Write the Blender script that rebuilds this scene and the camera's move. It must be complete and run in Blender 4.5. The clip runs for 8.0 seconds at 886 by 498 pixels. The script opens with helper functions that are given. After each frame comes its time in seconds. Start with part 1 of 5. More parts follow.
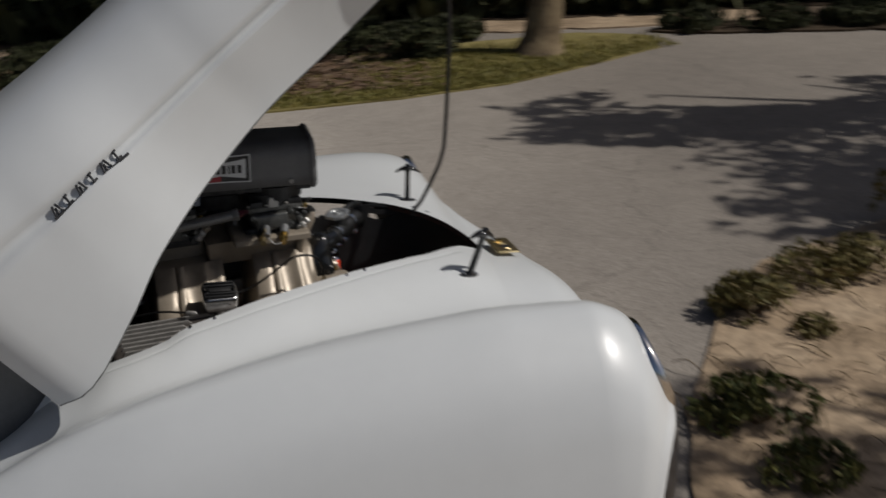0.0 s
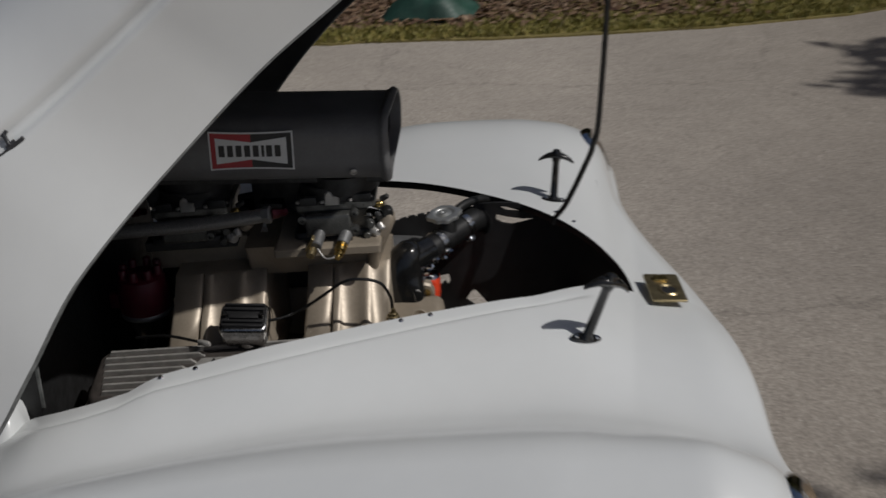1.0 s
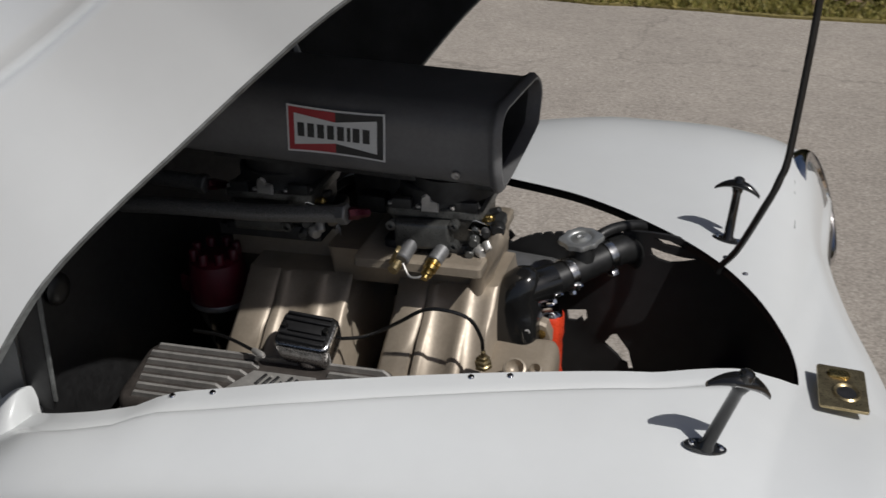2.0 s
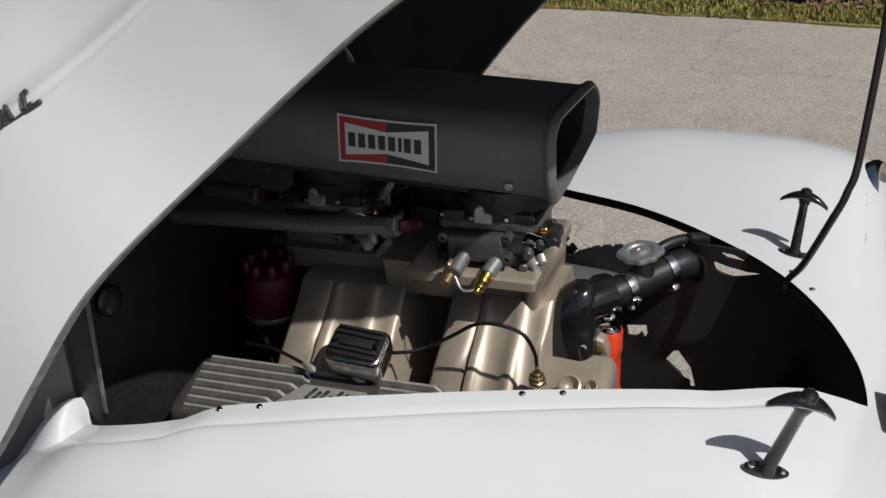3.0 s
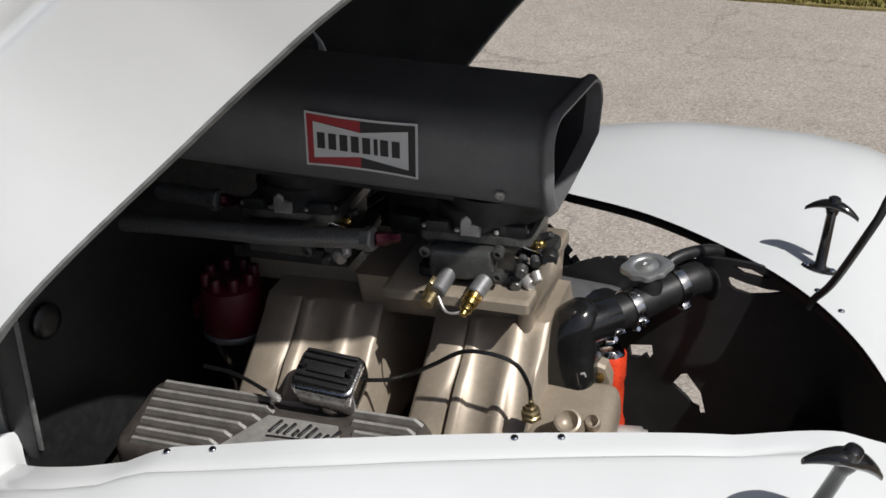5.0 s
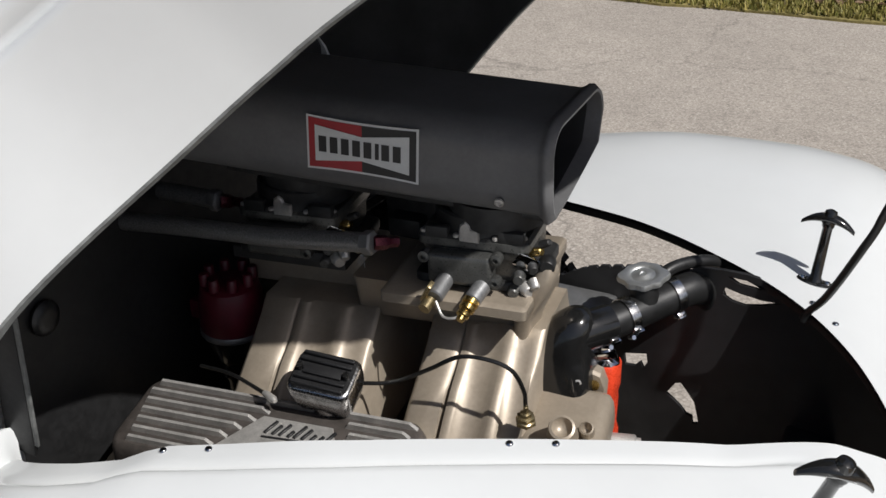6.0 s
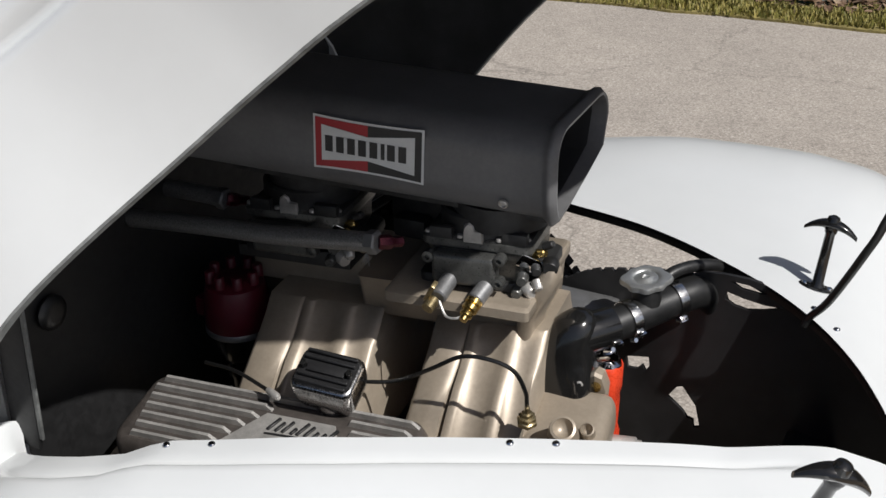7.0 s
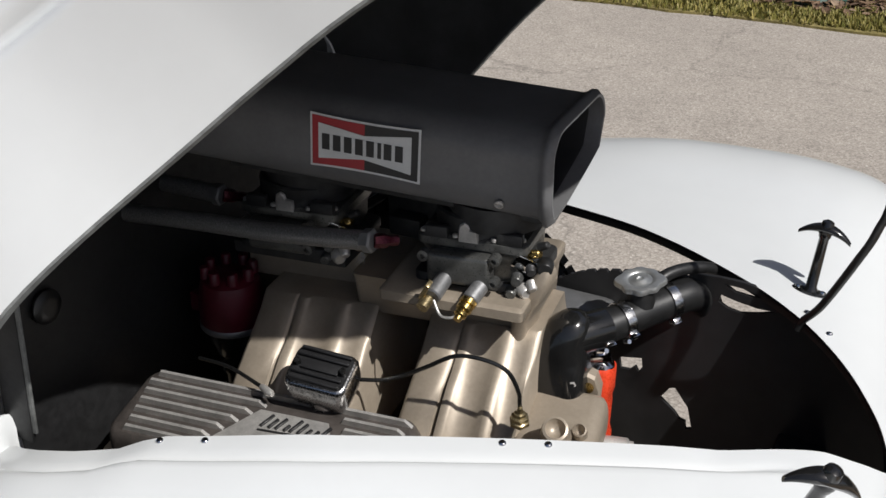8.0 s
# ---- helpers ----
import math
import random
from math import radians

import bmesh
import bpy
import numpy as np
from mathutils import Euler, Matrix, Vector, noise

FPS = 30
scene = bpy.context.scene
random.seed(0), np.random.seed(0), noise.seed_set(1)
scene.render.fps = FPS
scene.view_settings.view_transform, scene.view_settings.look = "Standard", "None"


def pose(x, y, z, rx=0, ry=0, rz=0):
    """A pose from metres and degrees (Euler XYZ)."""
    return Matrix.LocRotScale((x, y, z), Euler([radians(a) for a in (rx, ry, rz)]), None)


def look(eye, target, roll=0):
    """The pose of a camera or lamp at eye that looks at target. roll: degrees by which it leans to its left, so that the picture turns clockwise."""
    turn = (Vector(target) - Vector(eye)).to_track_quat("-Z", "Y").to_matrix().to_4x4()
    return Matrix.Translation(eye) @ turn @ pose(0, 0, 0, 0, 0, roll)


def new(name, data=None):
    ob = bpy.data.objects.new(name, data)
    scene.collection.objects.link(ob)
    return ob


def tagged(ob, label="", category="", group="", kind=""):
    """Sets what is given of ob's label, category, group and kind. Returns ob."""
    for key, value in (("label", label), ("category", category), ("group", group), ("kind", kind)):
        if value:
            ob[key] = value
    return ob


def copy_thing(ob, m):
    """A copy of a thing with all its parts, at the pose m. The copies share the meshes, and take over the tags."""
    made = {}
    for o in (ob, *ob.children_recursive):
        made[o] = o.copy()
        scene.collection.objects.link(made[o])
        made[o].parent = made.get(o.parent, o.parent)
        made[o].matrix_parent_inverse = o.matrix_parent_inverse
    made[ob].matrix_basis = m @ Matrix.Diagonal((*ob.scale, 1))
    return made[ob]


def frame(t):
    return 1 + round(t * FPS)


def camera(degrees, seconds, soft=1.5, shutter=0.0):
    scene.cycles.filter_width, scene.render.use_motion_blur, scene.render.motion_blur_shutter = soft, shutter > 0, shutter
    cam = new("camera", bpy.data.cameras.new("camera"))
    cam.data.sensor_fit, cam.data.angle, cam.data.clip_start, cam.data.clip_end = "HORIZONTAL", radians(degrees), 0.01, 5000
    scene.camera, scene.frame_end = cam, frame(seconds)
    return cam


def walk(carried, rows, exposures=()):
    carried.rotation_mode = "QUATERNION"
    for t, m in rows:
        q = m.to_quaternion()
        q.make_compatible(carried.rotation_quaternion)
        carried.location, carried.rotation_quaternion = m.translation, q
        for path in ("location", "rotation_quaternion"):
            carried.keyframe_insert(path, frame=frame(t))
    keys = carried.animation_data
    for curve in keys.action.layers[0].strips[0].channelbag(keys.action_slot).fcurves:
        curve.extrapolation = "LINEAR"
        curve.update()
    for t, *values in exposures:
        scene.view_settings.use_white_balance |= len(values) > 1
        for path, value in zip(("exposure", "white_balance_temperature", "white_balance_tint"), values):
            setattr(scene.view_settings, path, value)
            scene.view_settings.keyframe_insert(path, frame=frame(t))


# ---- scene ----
cam = camera(41.7, 8.0, 1.5, 0.5)
PATH = [
    (0, (0.348, -2.780, 2.140), (0.6617, -0.9460, 1.4056), -1.68),
    (0.5, (0.764, -2.300, 2.063), (0.6744, -0.4561, 1.2945), -1.04),
    (1, (0.910, -1.849, 1.973), (0.6023, -0.0634, 1.1259), -4.00),
    (1.5, (0.938, -1.488, 1.895), (0.3937, 0.2169, 1.0038), -1.93),
    (2, (1.052, -1.358, 1.876), (0.2943, 0.2617, 0.9805), -2.05),
    (2.2, (1.062, -1.343, 1.865), (0.2571, 0.2592, 0.9792), -2.73),
    (3.3, (1.063, -1.308, 1.856), (0.1823, 0.2636, 0.9884), -3.68),
    (3.5, (1.058, -1.303, 1.862), (0.1766, 0.2614, 0.9812), -3.96),
    (4, (1.034, -1.269, 1.851), (0.1544, 0.2905, 0.9586), -4.03),
    (4.5, (0.975, -1.137, 1.797), (0.1075, 0.4182, 0.8866), -3.58),
    (5, (0.978, -1.141, 1.812), (0.1269, 0.4285, 0.9107), -3.15),
    (5.2, (0.974, -1.143, 1.816), (0.1309, 0.4318, 0.9165), -2.64),
    (6.3, (0.980, -1.150, 1.818), (0.1325, 0.4254, 0.9236), -1.67),
    (6.5, (0.983, -1.151, 1.818), (0.1300, 0.4231, 0.9266), -1.62),
    (7, (0.985, -1.157, 1.818), (0.1293, 0.4167, 0.9284), -1.23),
    (7.5, (0.984, -1.157, 1.820), (0.1312, 0.4161, 0.9268), -0.51),
    (8, (0.985, -1.158, 1.824), (0.1388, 0.4168, 0.9273), -0.33),
]
EXPOSURE = [(0.0, -0.75, 6260, 10), (1.0, -0.91, 6170, 10), (1.5, -0.70, 6140, 10), (2.0, -0.45, 6130, 10), (2.6, -0.24, 6130, 10), (3.5, -0.16, 6130, 10), (5.0, 0.04, 6130, 10), (8.0, 0.11, 6120, 10)]
walk(cam, [(t, look(eye, target, roll)) for t, eye, target, roll in PATH], EXPOSURE)

# ---- light ----
SUN_FROM = Vector((0.0847, -0.029, 0.1035)).normalized()
world = bpy.data.worlds.new("sky")
scene.world = world
world.use_nodes = True
sky = world.node_tree.nodes.new("ShaderNodeTexSky")
sky.sky_type, sky.sun_disc = "NISHITA", False
sky.air_density, sky.dust_density, sky.ozone_density = 0.8, 2.5, 0.5
sky.sun_elevation = math.asin(SUN_FROM.z)
sky.sun_rotation = math.atan2(SUN_FROM.x, SUN_FROM.y)
back = world.node_tree.nodes["Background"]
back.inputs["Strength"].default_value = 0.056
world.node_tree.links.new(sky.outputs["Color"], back.inputs["Color"])
sun = new("sun", bpy.data.lights.new("sun", "SUN"))
sun.data.energy, sun.data.angle, sun.data.color = 4.35, radians(0.55), (1.0, 0.94, 0.86)
sun.matrix_world = look(SUN_FROM * 30, (0, 0, 0))


# ---- materials ----
def material(name, base, rough=0.5, metal=0.0, coat=0.0, spec=0.5):
    m = bpy.data.materials.new(name)
    m.use_nodes = True
    b = m.node_tree.nodes["Principled BSDF"]
    b.inputs["Base Color"].default_value = (*base, 1)
    b.inputs["Roughness"].default_value = rough
    b.inputs["Metallic"].default_value = metal
    b.inputs["Coat Weight"].default_value = coat
    b.inputs["Coat Roughness"].default_value = 0.05
    b.inputs["Specular IOR Level"].default_value = spec
    return m


def noise_node(m, scale, detail=4.0, rough=0.55, kind="Object"):
    nt = m.node_tree
    tc = nt.nodes.new("ShaderNodeTexCoord")
    n = nt.nodes.new("ShaderNodeTexNoise")
    n.inputs["Scale"].default_value, n.inputs["Detail"].default_value = scale, detail
    n.inputs["Roughness"].default_value = rough
    nt.links.new(tc.outputs[kind], n.inputs["Vector"])
    return n


def ramp(m, source, stops, interpolation="LINEAR"):
    nt = m.node_tree
    r = nt.nodes.new("ShaderNodeValToRGB")
    r.color_ramp.interpolation = interpolation
    while len(r.color_ramp.elements) < len(stops):
        r.color_ramp.elements.new(0.5)
    for e, (p, c) in zip(r.color_ramp.elements, stops):
        e.position = p
        e.color = (*c, 1) if len(c) == 3 else c
    nt.links.new(source, r.inputs["Fac"])
    return r.outputs["Color"]


def mix(m, fac, a, b, blend="MIX"):
    nt = m.node_tree
    x = nt.nodes.new("ShaderNodeMix")
    x.data_type, x.blend_type = "RGBA", blend
    for sock, v in ((x.inputs[0], fac), (x.inputs[6], a), (x.inputs[7], b)):
        if isinstance(v, bpy.types.NodeSocket):
            nt.links.new(v, sock)
        else:
            sock.default_value = (*v, 1) if isinstance(v, tuple) else v
    return x.outputs[2]


def feed(m, name, source):
    m.node_tree.links.new(source, m.node_tree.nodes["Principled BSDF"].inputs[name])


def bump(m, source, strength=0.3, distance=0.002):
    nt = m.node_tree
    b = nt.nodes.new("ShaderNodeBump")
    b.inputs["Strength"].default_value, b.inputs["Distance"].default_value = strength, distance
    nt.links.new(source, b.inputs["Height"])
    feed(m, "Normal", b.outputs["Normal"])


def varied(name, base, rough, metal=0.0, scale=30.0, spread=0.25, grain=0.0, coat=0.0, rough_spread=0.1):
    """A surface with two scales of tone, a roughness that wanders and a fine grain."""
    m = material(name, base, rough, metal, coat)
    big, fine = noise_node(m, scale), noise_node(m, scale * 9, 5.0, 0.65)
    lo = tuple(c * (1 - spread) for c in base)
    hi = tuple(min(1.0, c * (1 + spread)) for c in base)
    a = ramp(m, big.outputs["Fac"], [(0.3, lo), (0.7, hi)])
    b = ramp(m, fine.outputs["Fac"], [(0.35, (1 - min(0.18, spread),) * 3), (0.65, (1.0,) * 3)])
    feed(m, "Base Color", mix(m, 1.0, a, b, "MULTIPLY"))
    r = ramp(m, fine.outputs["Fac"], [(0.3, (max(0.02, rough - rough_spread),) * 3), (0.7, (min(1, rough + rough_spread),) * 3)])
    feed(m, "Roughness", r)
    if grain:
        bump(m, fine.outputs["Fac"], grain, 0.001)
    return m


M = {}
M["white"] = varied("white_car_paint", (0.645, 0.662, 0.664), 0.32, scale=3.0, spread=0.015, coat=0.35, rough_spread=0.04)
M["black_body"] = varied("black_bay_paint", (0.02, 0.02, 0.021), 0.45, scale=12, spread=0.4)
M["hood_inner"] = varied("hood_underside_black", (0.05, 0.05, 0.051), 0.6, scale=14, spread=0.3, grain=0.1)
# white paint of the cowl side, with the hood's shade put into the colour
M["primer"] = varied("white_paint_greyed_for_shade", (0.2, 0.203, 0.2), 0.6, scale=6, spread=0.15)
M["edge"] = varied("worn_panel_edge", (0.16, 0.165, 0.16), 0.55, scale=60, spread=0.4)
M["shiny_black"] = varied("shiny_black_enamel", (0.012, 0.012, 0.012), 0.16, scale=40, spread=0.3, coat=0.5, rough_spread=0.05)
M["rubber"] = varied("black_rubber", (0.014, 0.014, 0.014), 0.42, scale=70, spread=0.35, grain=0.1)
M["chrome"] = varied("chrome", (0.75, 0.75, 0.76), 0.08, 1.0, scale=50, spread=0.05, rough_spread=0.04)
M["alu"] = varied("cast_aluminium", (0.52, 0.505, 0.48), 0.4, 0.55, scale=45, spread=0.2, grain=0.25)
M["alu_dark"] = varied("dull_dark_aluminium", (0.085, 0.074, 0.067), 0.45, 0.3, scale=45, spread=0.3, grain=0.25)
M["gold"] = varied("champagne_gold_paint", (0.35, 0.297, 0.232), 0.42, 0.3, scale=22, spread=0.10, rough_spread=0.05, grain=0.06)
M["orange"] = varied("orange_enamel", (0.78, 0.07, 0.025), 0.3, scale=30, spread=0.15, coat=0.3)
M["brass"] = varied("brass", (0.5, 0.36, 0.13), 0.28, 1.0, scale=80, spread=0.25)
M["zinc"] = varied("yellow_zinc", (0.42, 0.34, 0.19), 0.32, 0.9, scale=60, spread=0.3)
M["scoop"] = varied("black_scoop_paint", (0.128, 0.128, 0.13), 0.45, scale=18, spread=0.12, rough_spread=0.06)
M["red_cap"] = varied("red_plastic", (0.088, 0.004, 0.014), 0.42, scale=40, spread=0.2)
M["red"] = varied("red_vinyl", (0.34, 0.014, 0.022), 0.4, scale=40, spread=0.08)
M["vinyl_black"] = varied("black_vinyl", (0.015, 0.015, 0.016), 0.45, scale=40, spread=0.2)
M["vinyl_white"] = varied("white_vinyl", (0.62, 0.63, 0.63), 0.45, scale=30, spread=0.05)


M["grille"] = varied("dark_grille", (0.03, 0.03, 0.032), 0.35, scale=30, spread=0.4)
M["badge"] = varied("tarnished_chrome", (0.06, 0.06, 0.063), 0.35, 0.35, scale=80, spread=0.3)
M["firewall"] = varied("satin_black_firewall", (0.015, 0.015, 0.0155), 0.55, scale=8, spread=0.3, grain=0.05)
M["lens"] = varied("headlight_glass", (0.16, 0.17, 0.18), 0.12, scale=40, spread=0.1, coat=0.5)
M["tyre"] = varied("tyre_rubber", (0.014, 0.014, 0.014), 0.85, scale=60, spread=0.3, grain=0.2)
M["braid"] = varied("braided_steel_sleeve", (0.23, 0.23, 0.23), 0.38, 0.6, scale=520, spread=0.4, grain=0.15)
M["red_anodised"] = varied("red_anodised_fitting", (0.075, 0.008, 0.018), 0.3, 0.6, scale=60, spread=0.2)
M["panel_blue"] = varied("blue_black_panel", (0.011, 0.012, 0.017), 0.85, scale=10, spread=0.25)
M["wire"] = varied("black_wire", (0.01, 0.01, 0.01), 0.3, scale=90, spread=0.3)
M["gold_block"] = varied("gold_enamel", (0.3, 0.25, 0.19), 0.42, 0.6, scale=20, spread=0.2, grain=0.15)
M["alu_dull"] = varied("dull_aluminium", (0.22, 0.222, 0.225), 0.5, 0.6, scale=35, spread=0.15, grain=0.15)
M["polished"] = varied("polished_alloy", (0.55, 0.55, 0.55), 0.25, 1.0, scale=60, spread=0.15)
M["carb"] = varied("grey_cast_zinc", (0.125, 0.126, 0.12), 0.33, 0.6, scale=40, spread=0.25, grain=0.12)
M["carb_dark"] = varied("dark_cast_zinc", (0.05, 0.05, 0.05), 0.5, 0.5, scale=50, spread=0.3, grain=0.3)
M["clamp"] = varied("slotted_stainless", (0.6, 0.6, 0.6), 0.22, 1.0, scale=120, spread=0.3)
M["cap"] = varied("pressed_steel", (0.6, 0.61, 0.6), 0.42, 0.85, scale=50, spread=0.1)


# ---- mesh tools ----
def grid_faces(bm, rows, closed=False):
    """Quads between rows of vertices."""
    out = []
    for a, b in zip(rows, rows[1:]):
        n = len(a)
        for i in range(n if closed else n - 1):
            j = (i + 1) % n
            quad = [a[i], a[j], b[j], b[i]]
            if len({v.index if v.index >= 0 else id(v) for v in quad}) == 4:
                try:
                    out.append(bm.faces.new(quad))
                except ValueError:
                    pass
    return out


def rows_of(bm, points):
    return [[bm.verts.new(p) for p in row] for row in points]


def add_box(bm, size, m=Matrix(), bevel=0.0, segments=2):
    made = bmesh.ops.create_cube(bm, size=1, matrix=m @ Matrix.Diagonal((*size, 1)))["verts"]
    if bevel:
        edges = list({e for v in made for e in v.link_edges})
        bmesh.ops.bevel(bm, geom=edges, offset=bevel, segments=segments, profile=0.6, affect="EDGES", clamp_overlap=True)


def frame_of(p0, p1):
    p0, p1 = Vector(p0), Vector(p1)
    return Matrix.Translation(p0) @ (p1 - p0).to_track_quat("Z", "Y").to_matrix().to_4x4()


def add_lathe(bm, profile, m=Matrix(), seg=24, cap=True):
    """profile: (radius, height) pairs, turned about the local z."""
    rows = []
    for r, h in profile:
        rows.append([bm.verts.new(m @ Vector((r * math.cos(2 * math.pi * i / seg), r * math.sin(2 * math.pi * i / seg), h))) for i in range(seg)])
    grid_faces(bm, rows, True)
    if cap:
        bm.faces.new(rows[0][::-1])
        bm.faces.new(rows[-1])


def add_cyl(bm, p0, p1, r0, r1=None, seg=20, bevel=0.0):
    r1 = r0 if r1 is None else r1
    h = (Vector(p1) - Vector(p0)).length
    prof = [(r0, 0), (r1, h)] if not bevel else [(r0 - bevel, 0), (r0, bevel), (r1, h - bevel), (r1 - bevel, h)]
    add_lathe(bm, prof, frame_of(p0, p1), seg)


def smooth_path(points, n=8):
    """A Catmull-Rom line through the points."""
    p = [Vector(q) for q in points]
    p = [2 * p[0] - p[1], *p, 2 * p[-1] - p[-2]]
    out = []
    for a, b, c, d in zip(p, p[1:], p[2:], p[3:]):
        for k in range(n):
            t = k / n
            out.append(0.5 * (2 * b + (c - a) * t + (2 * a - 5 * b + 4 * c - d) * t * t + (3 * b - a - 3 * c + d) * t**3))
    out.append(p[-2])
    return out


def add_tube(bm, points, radius, seg=12, n=8, ripple=0.0):
    path = smooth_path(points, n)
    up = Vector((0.13, 0.21, 1)).normalized()
    rows = []
    for i, q in enumerate(path):
        d = (path[min(i + 1, len(path) - 1)] - path[max(i - 1, 0)]).normalized()
        a = d.cross(up).normalized()
        b = d.cross(a)
        r = (radius(i / (len(path) - 1)) if callable(radius) else radius) * (1 + ripple * (i % 2))
        rows.append([bm.verts.new(q + r * (math.cos(2 * math.pi * k / seg) * a + math.sin(2 * math.pi * k / seg) * b)) for k in range(seg)])
    grid_faces(bm, rows, True)
    bm.faces.new(rows[0][::-1])
    bm.faces.new(rows[-1])


def rounded_outline(w, h, r, n=5):
    """A rounded rectangle about the origin, anticlockwise."""
    out = []
    for cx, cy, a0 in ((w / 2 - r, h / 2 - r, 0), (-w / 2 + r, h / 2 - r, 90), (-w / 2 + r, -h / 2 + r, 180), (w / 2 - r, -h / 2 + r, 270)):
        for k in range(n + 1):
            a = radians(a0 + 90 * k / n)
            out.append((cx + r * math.cos(a), cy + r * math.sin(a)))
    return out


def add_plate(bm, outline, thick, m=Matrix(), bevel=0.0):
    """A flat outline (x, y) with a thickness along local z and a softened upper rim."""
    lo = [bm.verts.new(m @ Vector((x, y, 0))) for x, y in outline]
    if bevel:
        cx = sum(p[0] for p in outline) / len(outline)
        cy = sum(p[1] for p in outline) / len(outline)
        mid = [bm.verts.new(m @ Vector((x, y, thick - bevel))) for x, y in outline]
        hi = []
        for x, y in outline:
            d = math.hypot(x - cx, y - cy) or 1
            hi.append(bm.verts.new(m @ Vector((x - (x - cx) / d * bevel, y - (y - cy) / d * bevel, thick))))
        grid_faces(bm, [lo, mid, hi], True)
    else:
        hi = [bm.verts.new(m @ Vector((x, y, thick))) for x, y in outline]
        grid_faces(bm, [lo, hi], True)
    bm.faces.new(lo[::-1])
    bm.faces.new(hi)


def finish(ob, bm, mat, smooth=True, angle=40):
    bmesh.ops.recalc_face_normals(bm, faces=bm.faces)
    for f in bm.faces:
        f.smooth = smooth
    if smooth:
        for e in bm.edges:
            if len(e.link_faces) == 2 and e.calc_face_angle(0) > radians(angle):
                e.smooth = False
    bm.to_mesh(ob.data)
    bm.free()
    ob.data.materials.append(mat)
    return ob


def part(name, bm, mat, parent, label="", smooth=True, angle=40):
    """One mesh under a thing or under a part, built in the world's (or the thing's own) measures."""
    ob = new(name, bpy.data.meshes.new(name))
    finish(ob, bm, mat, smooth, angle)
    ob.parent = parent
    if parent.parent is None:
        ob.matrix_parent_inverse = Matrix.Translation(parent.location).inverted()
    return tagged(ob, label)


def thing(name, at, label, category, group=""):
    ob = new(name)
    ob.location = at
    ob.empty_display_size = 0.05
    return tagged(ob, label, category, group)


def single(name, bm, mat, label, category="", kind="", smooth=True, angle=40, group=""):
    ob = new(name, bpy.data.meshes.new(name))
    finish(ob, bm, mat, smooth, angle)
    return tagged(ob, label, category, group, kind)


def lerp(x, knots):
    """Straight-line interpolation in (x, value) pairs."""
    return float(np.interp(x, [k[0] for k in knots], [k[1] for k in knots]))


def soft(x, knots):
    """Smooth interpolation (monotone cubic) in (x, value) pairs."""
    xs = [k[0] for k in knots]
    ys = [k[1] for k in knots]
    if x <= xs[0]:
        return ys[0]
    if x >= xs[-1]:
        return ys[-1]
    d = [(b - a) / (q - p) for p, q, a, b in zip(xs, xs[1:], ys, ys[1:])]
    g = [d[0]] + [0 if a * b <= 0 else 2 * a * b / (a + b) for a, b in zip(d, d[1:])] + [d[-1]]
    i = max(k for k in range(len(xs) - 1) if xs[k] <= x)
    h = xs[i + 1] - xs[i]
    t = (x - xs[i]) / h
    return ((2 * t**3 - 3 * t * t + 1) * ys[i] + (t**3 - 2 * t * t + t) * h * g[i]
            + (3 * t * t - 2 * t**3) * ys[i + 1] + (t**3 - t * t) * h * g[i + 1])

# ---- the car's shell ----
# plan of the engine opening: (x, y) of its two edges, back to front, and its height
EDGE_R = [(-0.90, -0.50), (-0.25, -0.43), (-0.13, -0.392), (-0.085, -0.366), (-0.06, -0.364), (0.006, -0.388), (0.06, -0.386), (0.12, -0.371), (0.15, -0.362), (0.166, -0.352), (0.185, -0.346), (0.229, -0.334), (0.30, -0.314), (0.371, -0.290), (0.46, -0.252), (0.56, -0.208), (0.66, -0.160), (0.766, -0.105), (0.85, -0.048), (0.895, -0.022), (0.927, 0.0)]
EDGE_L = [(-0.90, 0.50), (-0.10, 0.47), (0.05, 0.46), (0.2, 0.441), (0.30, 0.408), (0.369, 0.378), (0.43, 0.362), (0.496, 0.344), (0.56, 0.319), (0.625, 0.289), (0.70, 0.25), (0.771, 0.206), (0.83, 0.157), (0.877, 0.105), (0.905, 0.065), (0.920, 0.03), (0.927, 0.0)]
RAIL_Z = [(-0.90, 0.66), (-0.4, 0.76), (-0.26, 0.83), (-0.18, 0.88), (-0.10, 0.935), (-0.06, 0.952), (0.006, 0.996), (0.06, 1.012), (0.147, 1.033), (0.17, 1.046), (0.229, 1.057), (0.371, 1.078), (0.56, 1.084), (0.70, 1.079), (0.78, 1.069), (0.85, 1.052), (0.90, 1.030), (0.93, 1.013), (1.1, 0.985)]
VALLEY_Y = [(-0.9, 0.64), (-0.3, 0.59), (0.15, 0.52), (0.33, 0.47), (0.55, 0.42), (0.8, 0.40), (0.95, 0.40), (1.07, 0.43)]
VALLEY_Z = [(-0.9, 0.65), (-0.4, 0.76), (-0.2, 0.86), (0.0, 0.95), (0.15, 0.982), (0.5, 1.012), (0.8, 1.012), (1.07, 0.98)]
CROWN_Z = [(-0.9, 0.66), (-0.4, 0.80), (-0.1, 0.94), (0.15, 1.035), (0.42, 1.095), (0.67, 1.130), (0.85, 1.145), (1.0, 1.145), (1.08, 1.118), (1.12, 1.075), (1.17, 0.99)]
CROWN_Z_FAR = [(-0.9, 0.66), (-0.4, 0.80), (-0.1, 0.93), (0.15, 1.03), (0.32, 1.076), (0.5, 1.102), (0.65, 1.106), (0.75, 1.097), (0.81, 1.078), (0.85, 1.045), (0.89, 0.98)]
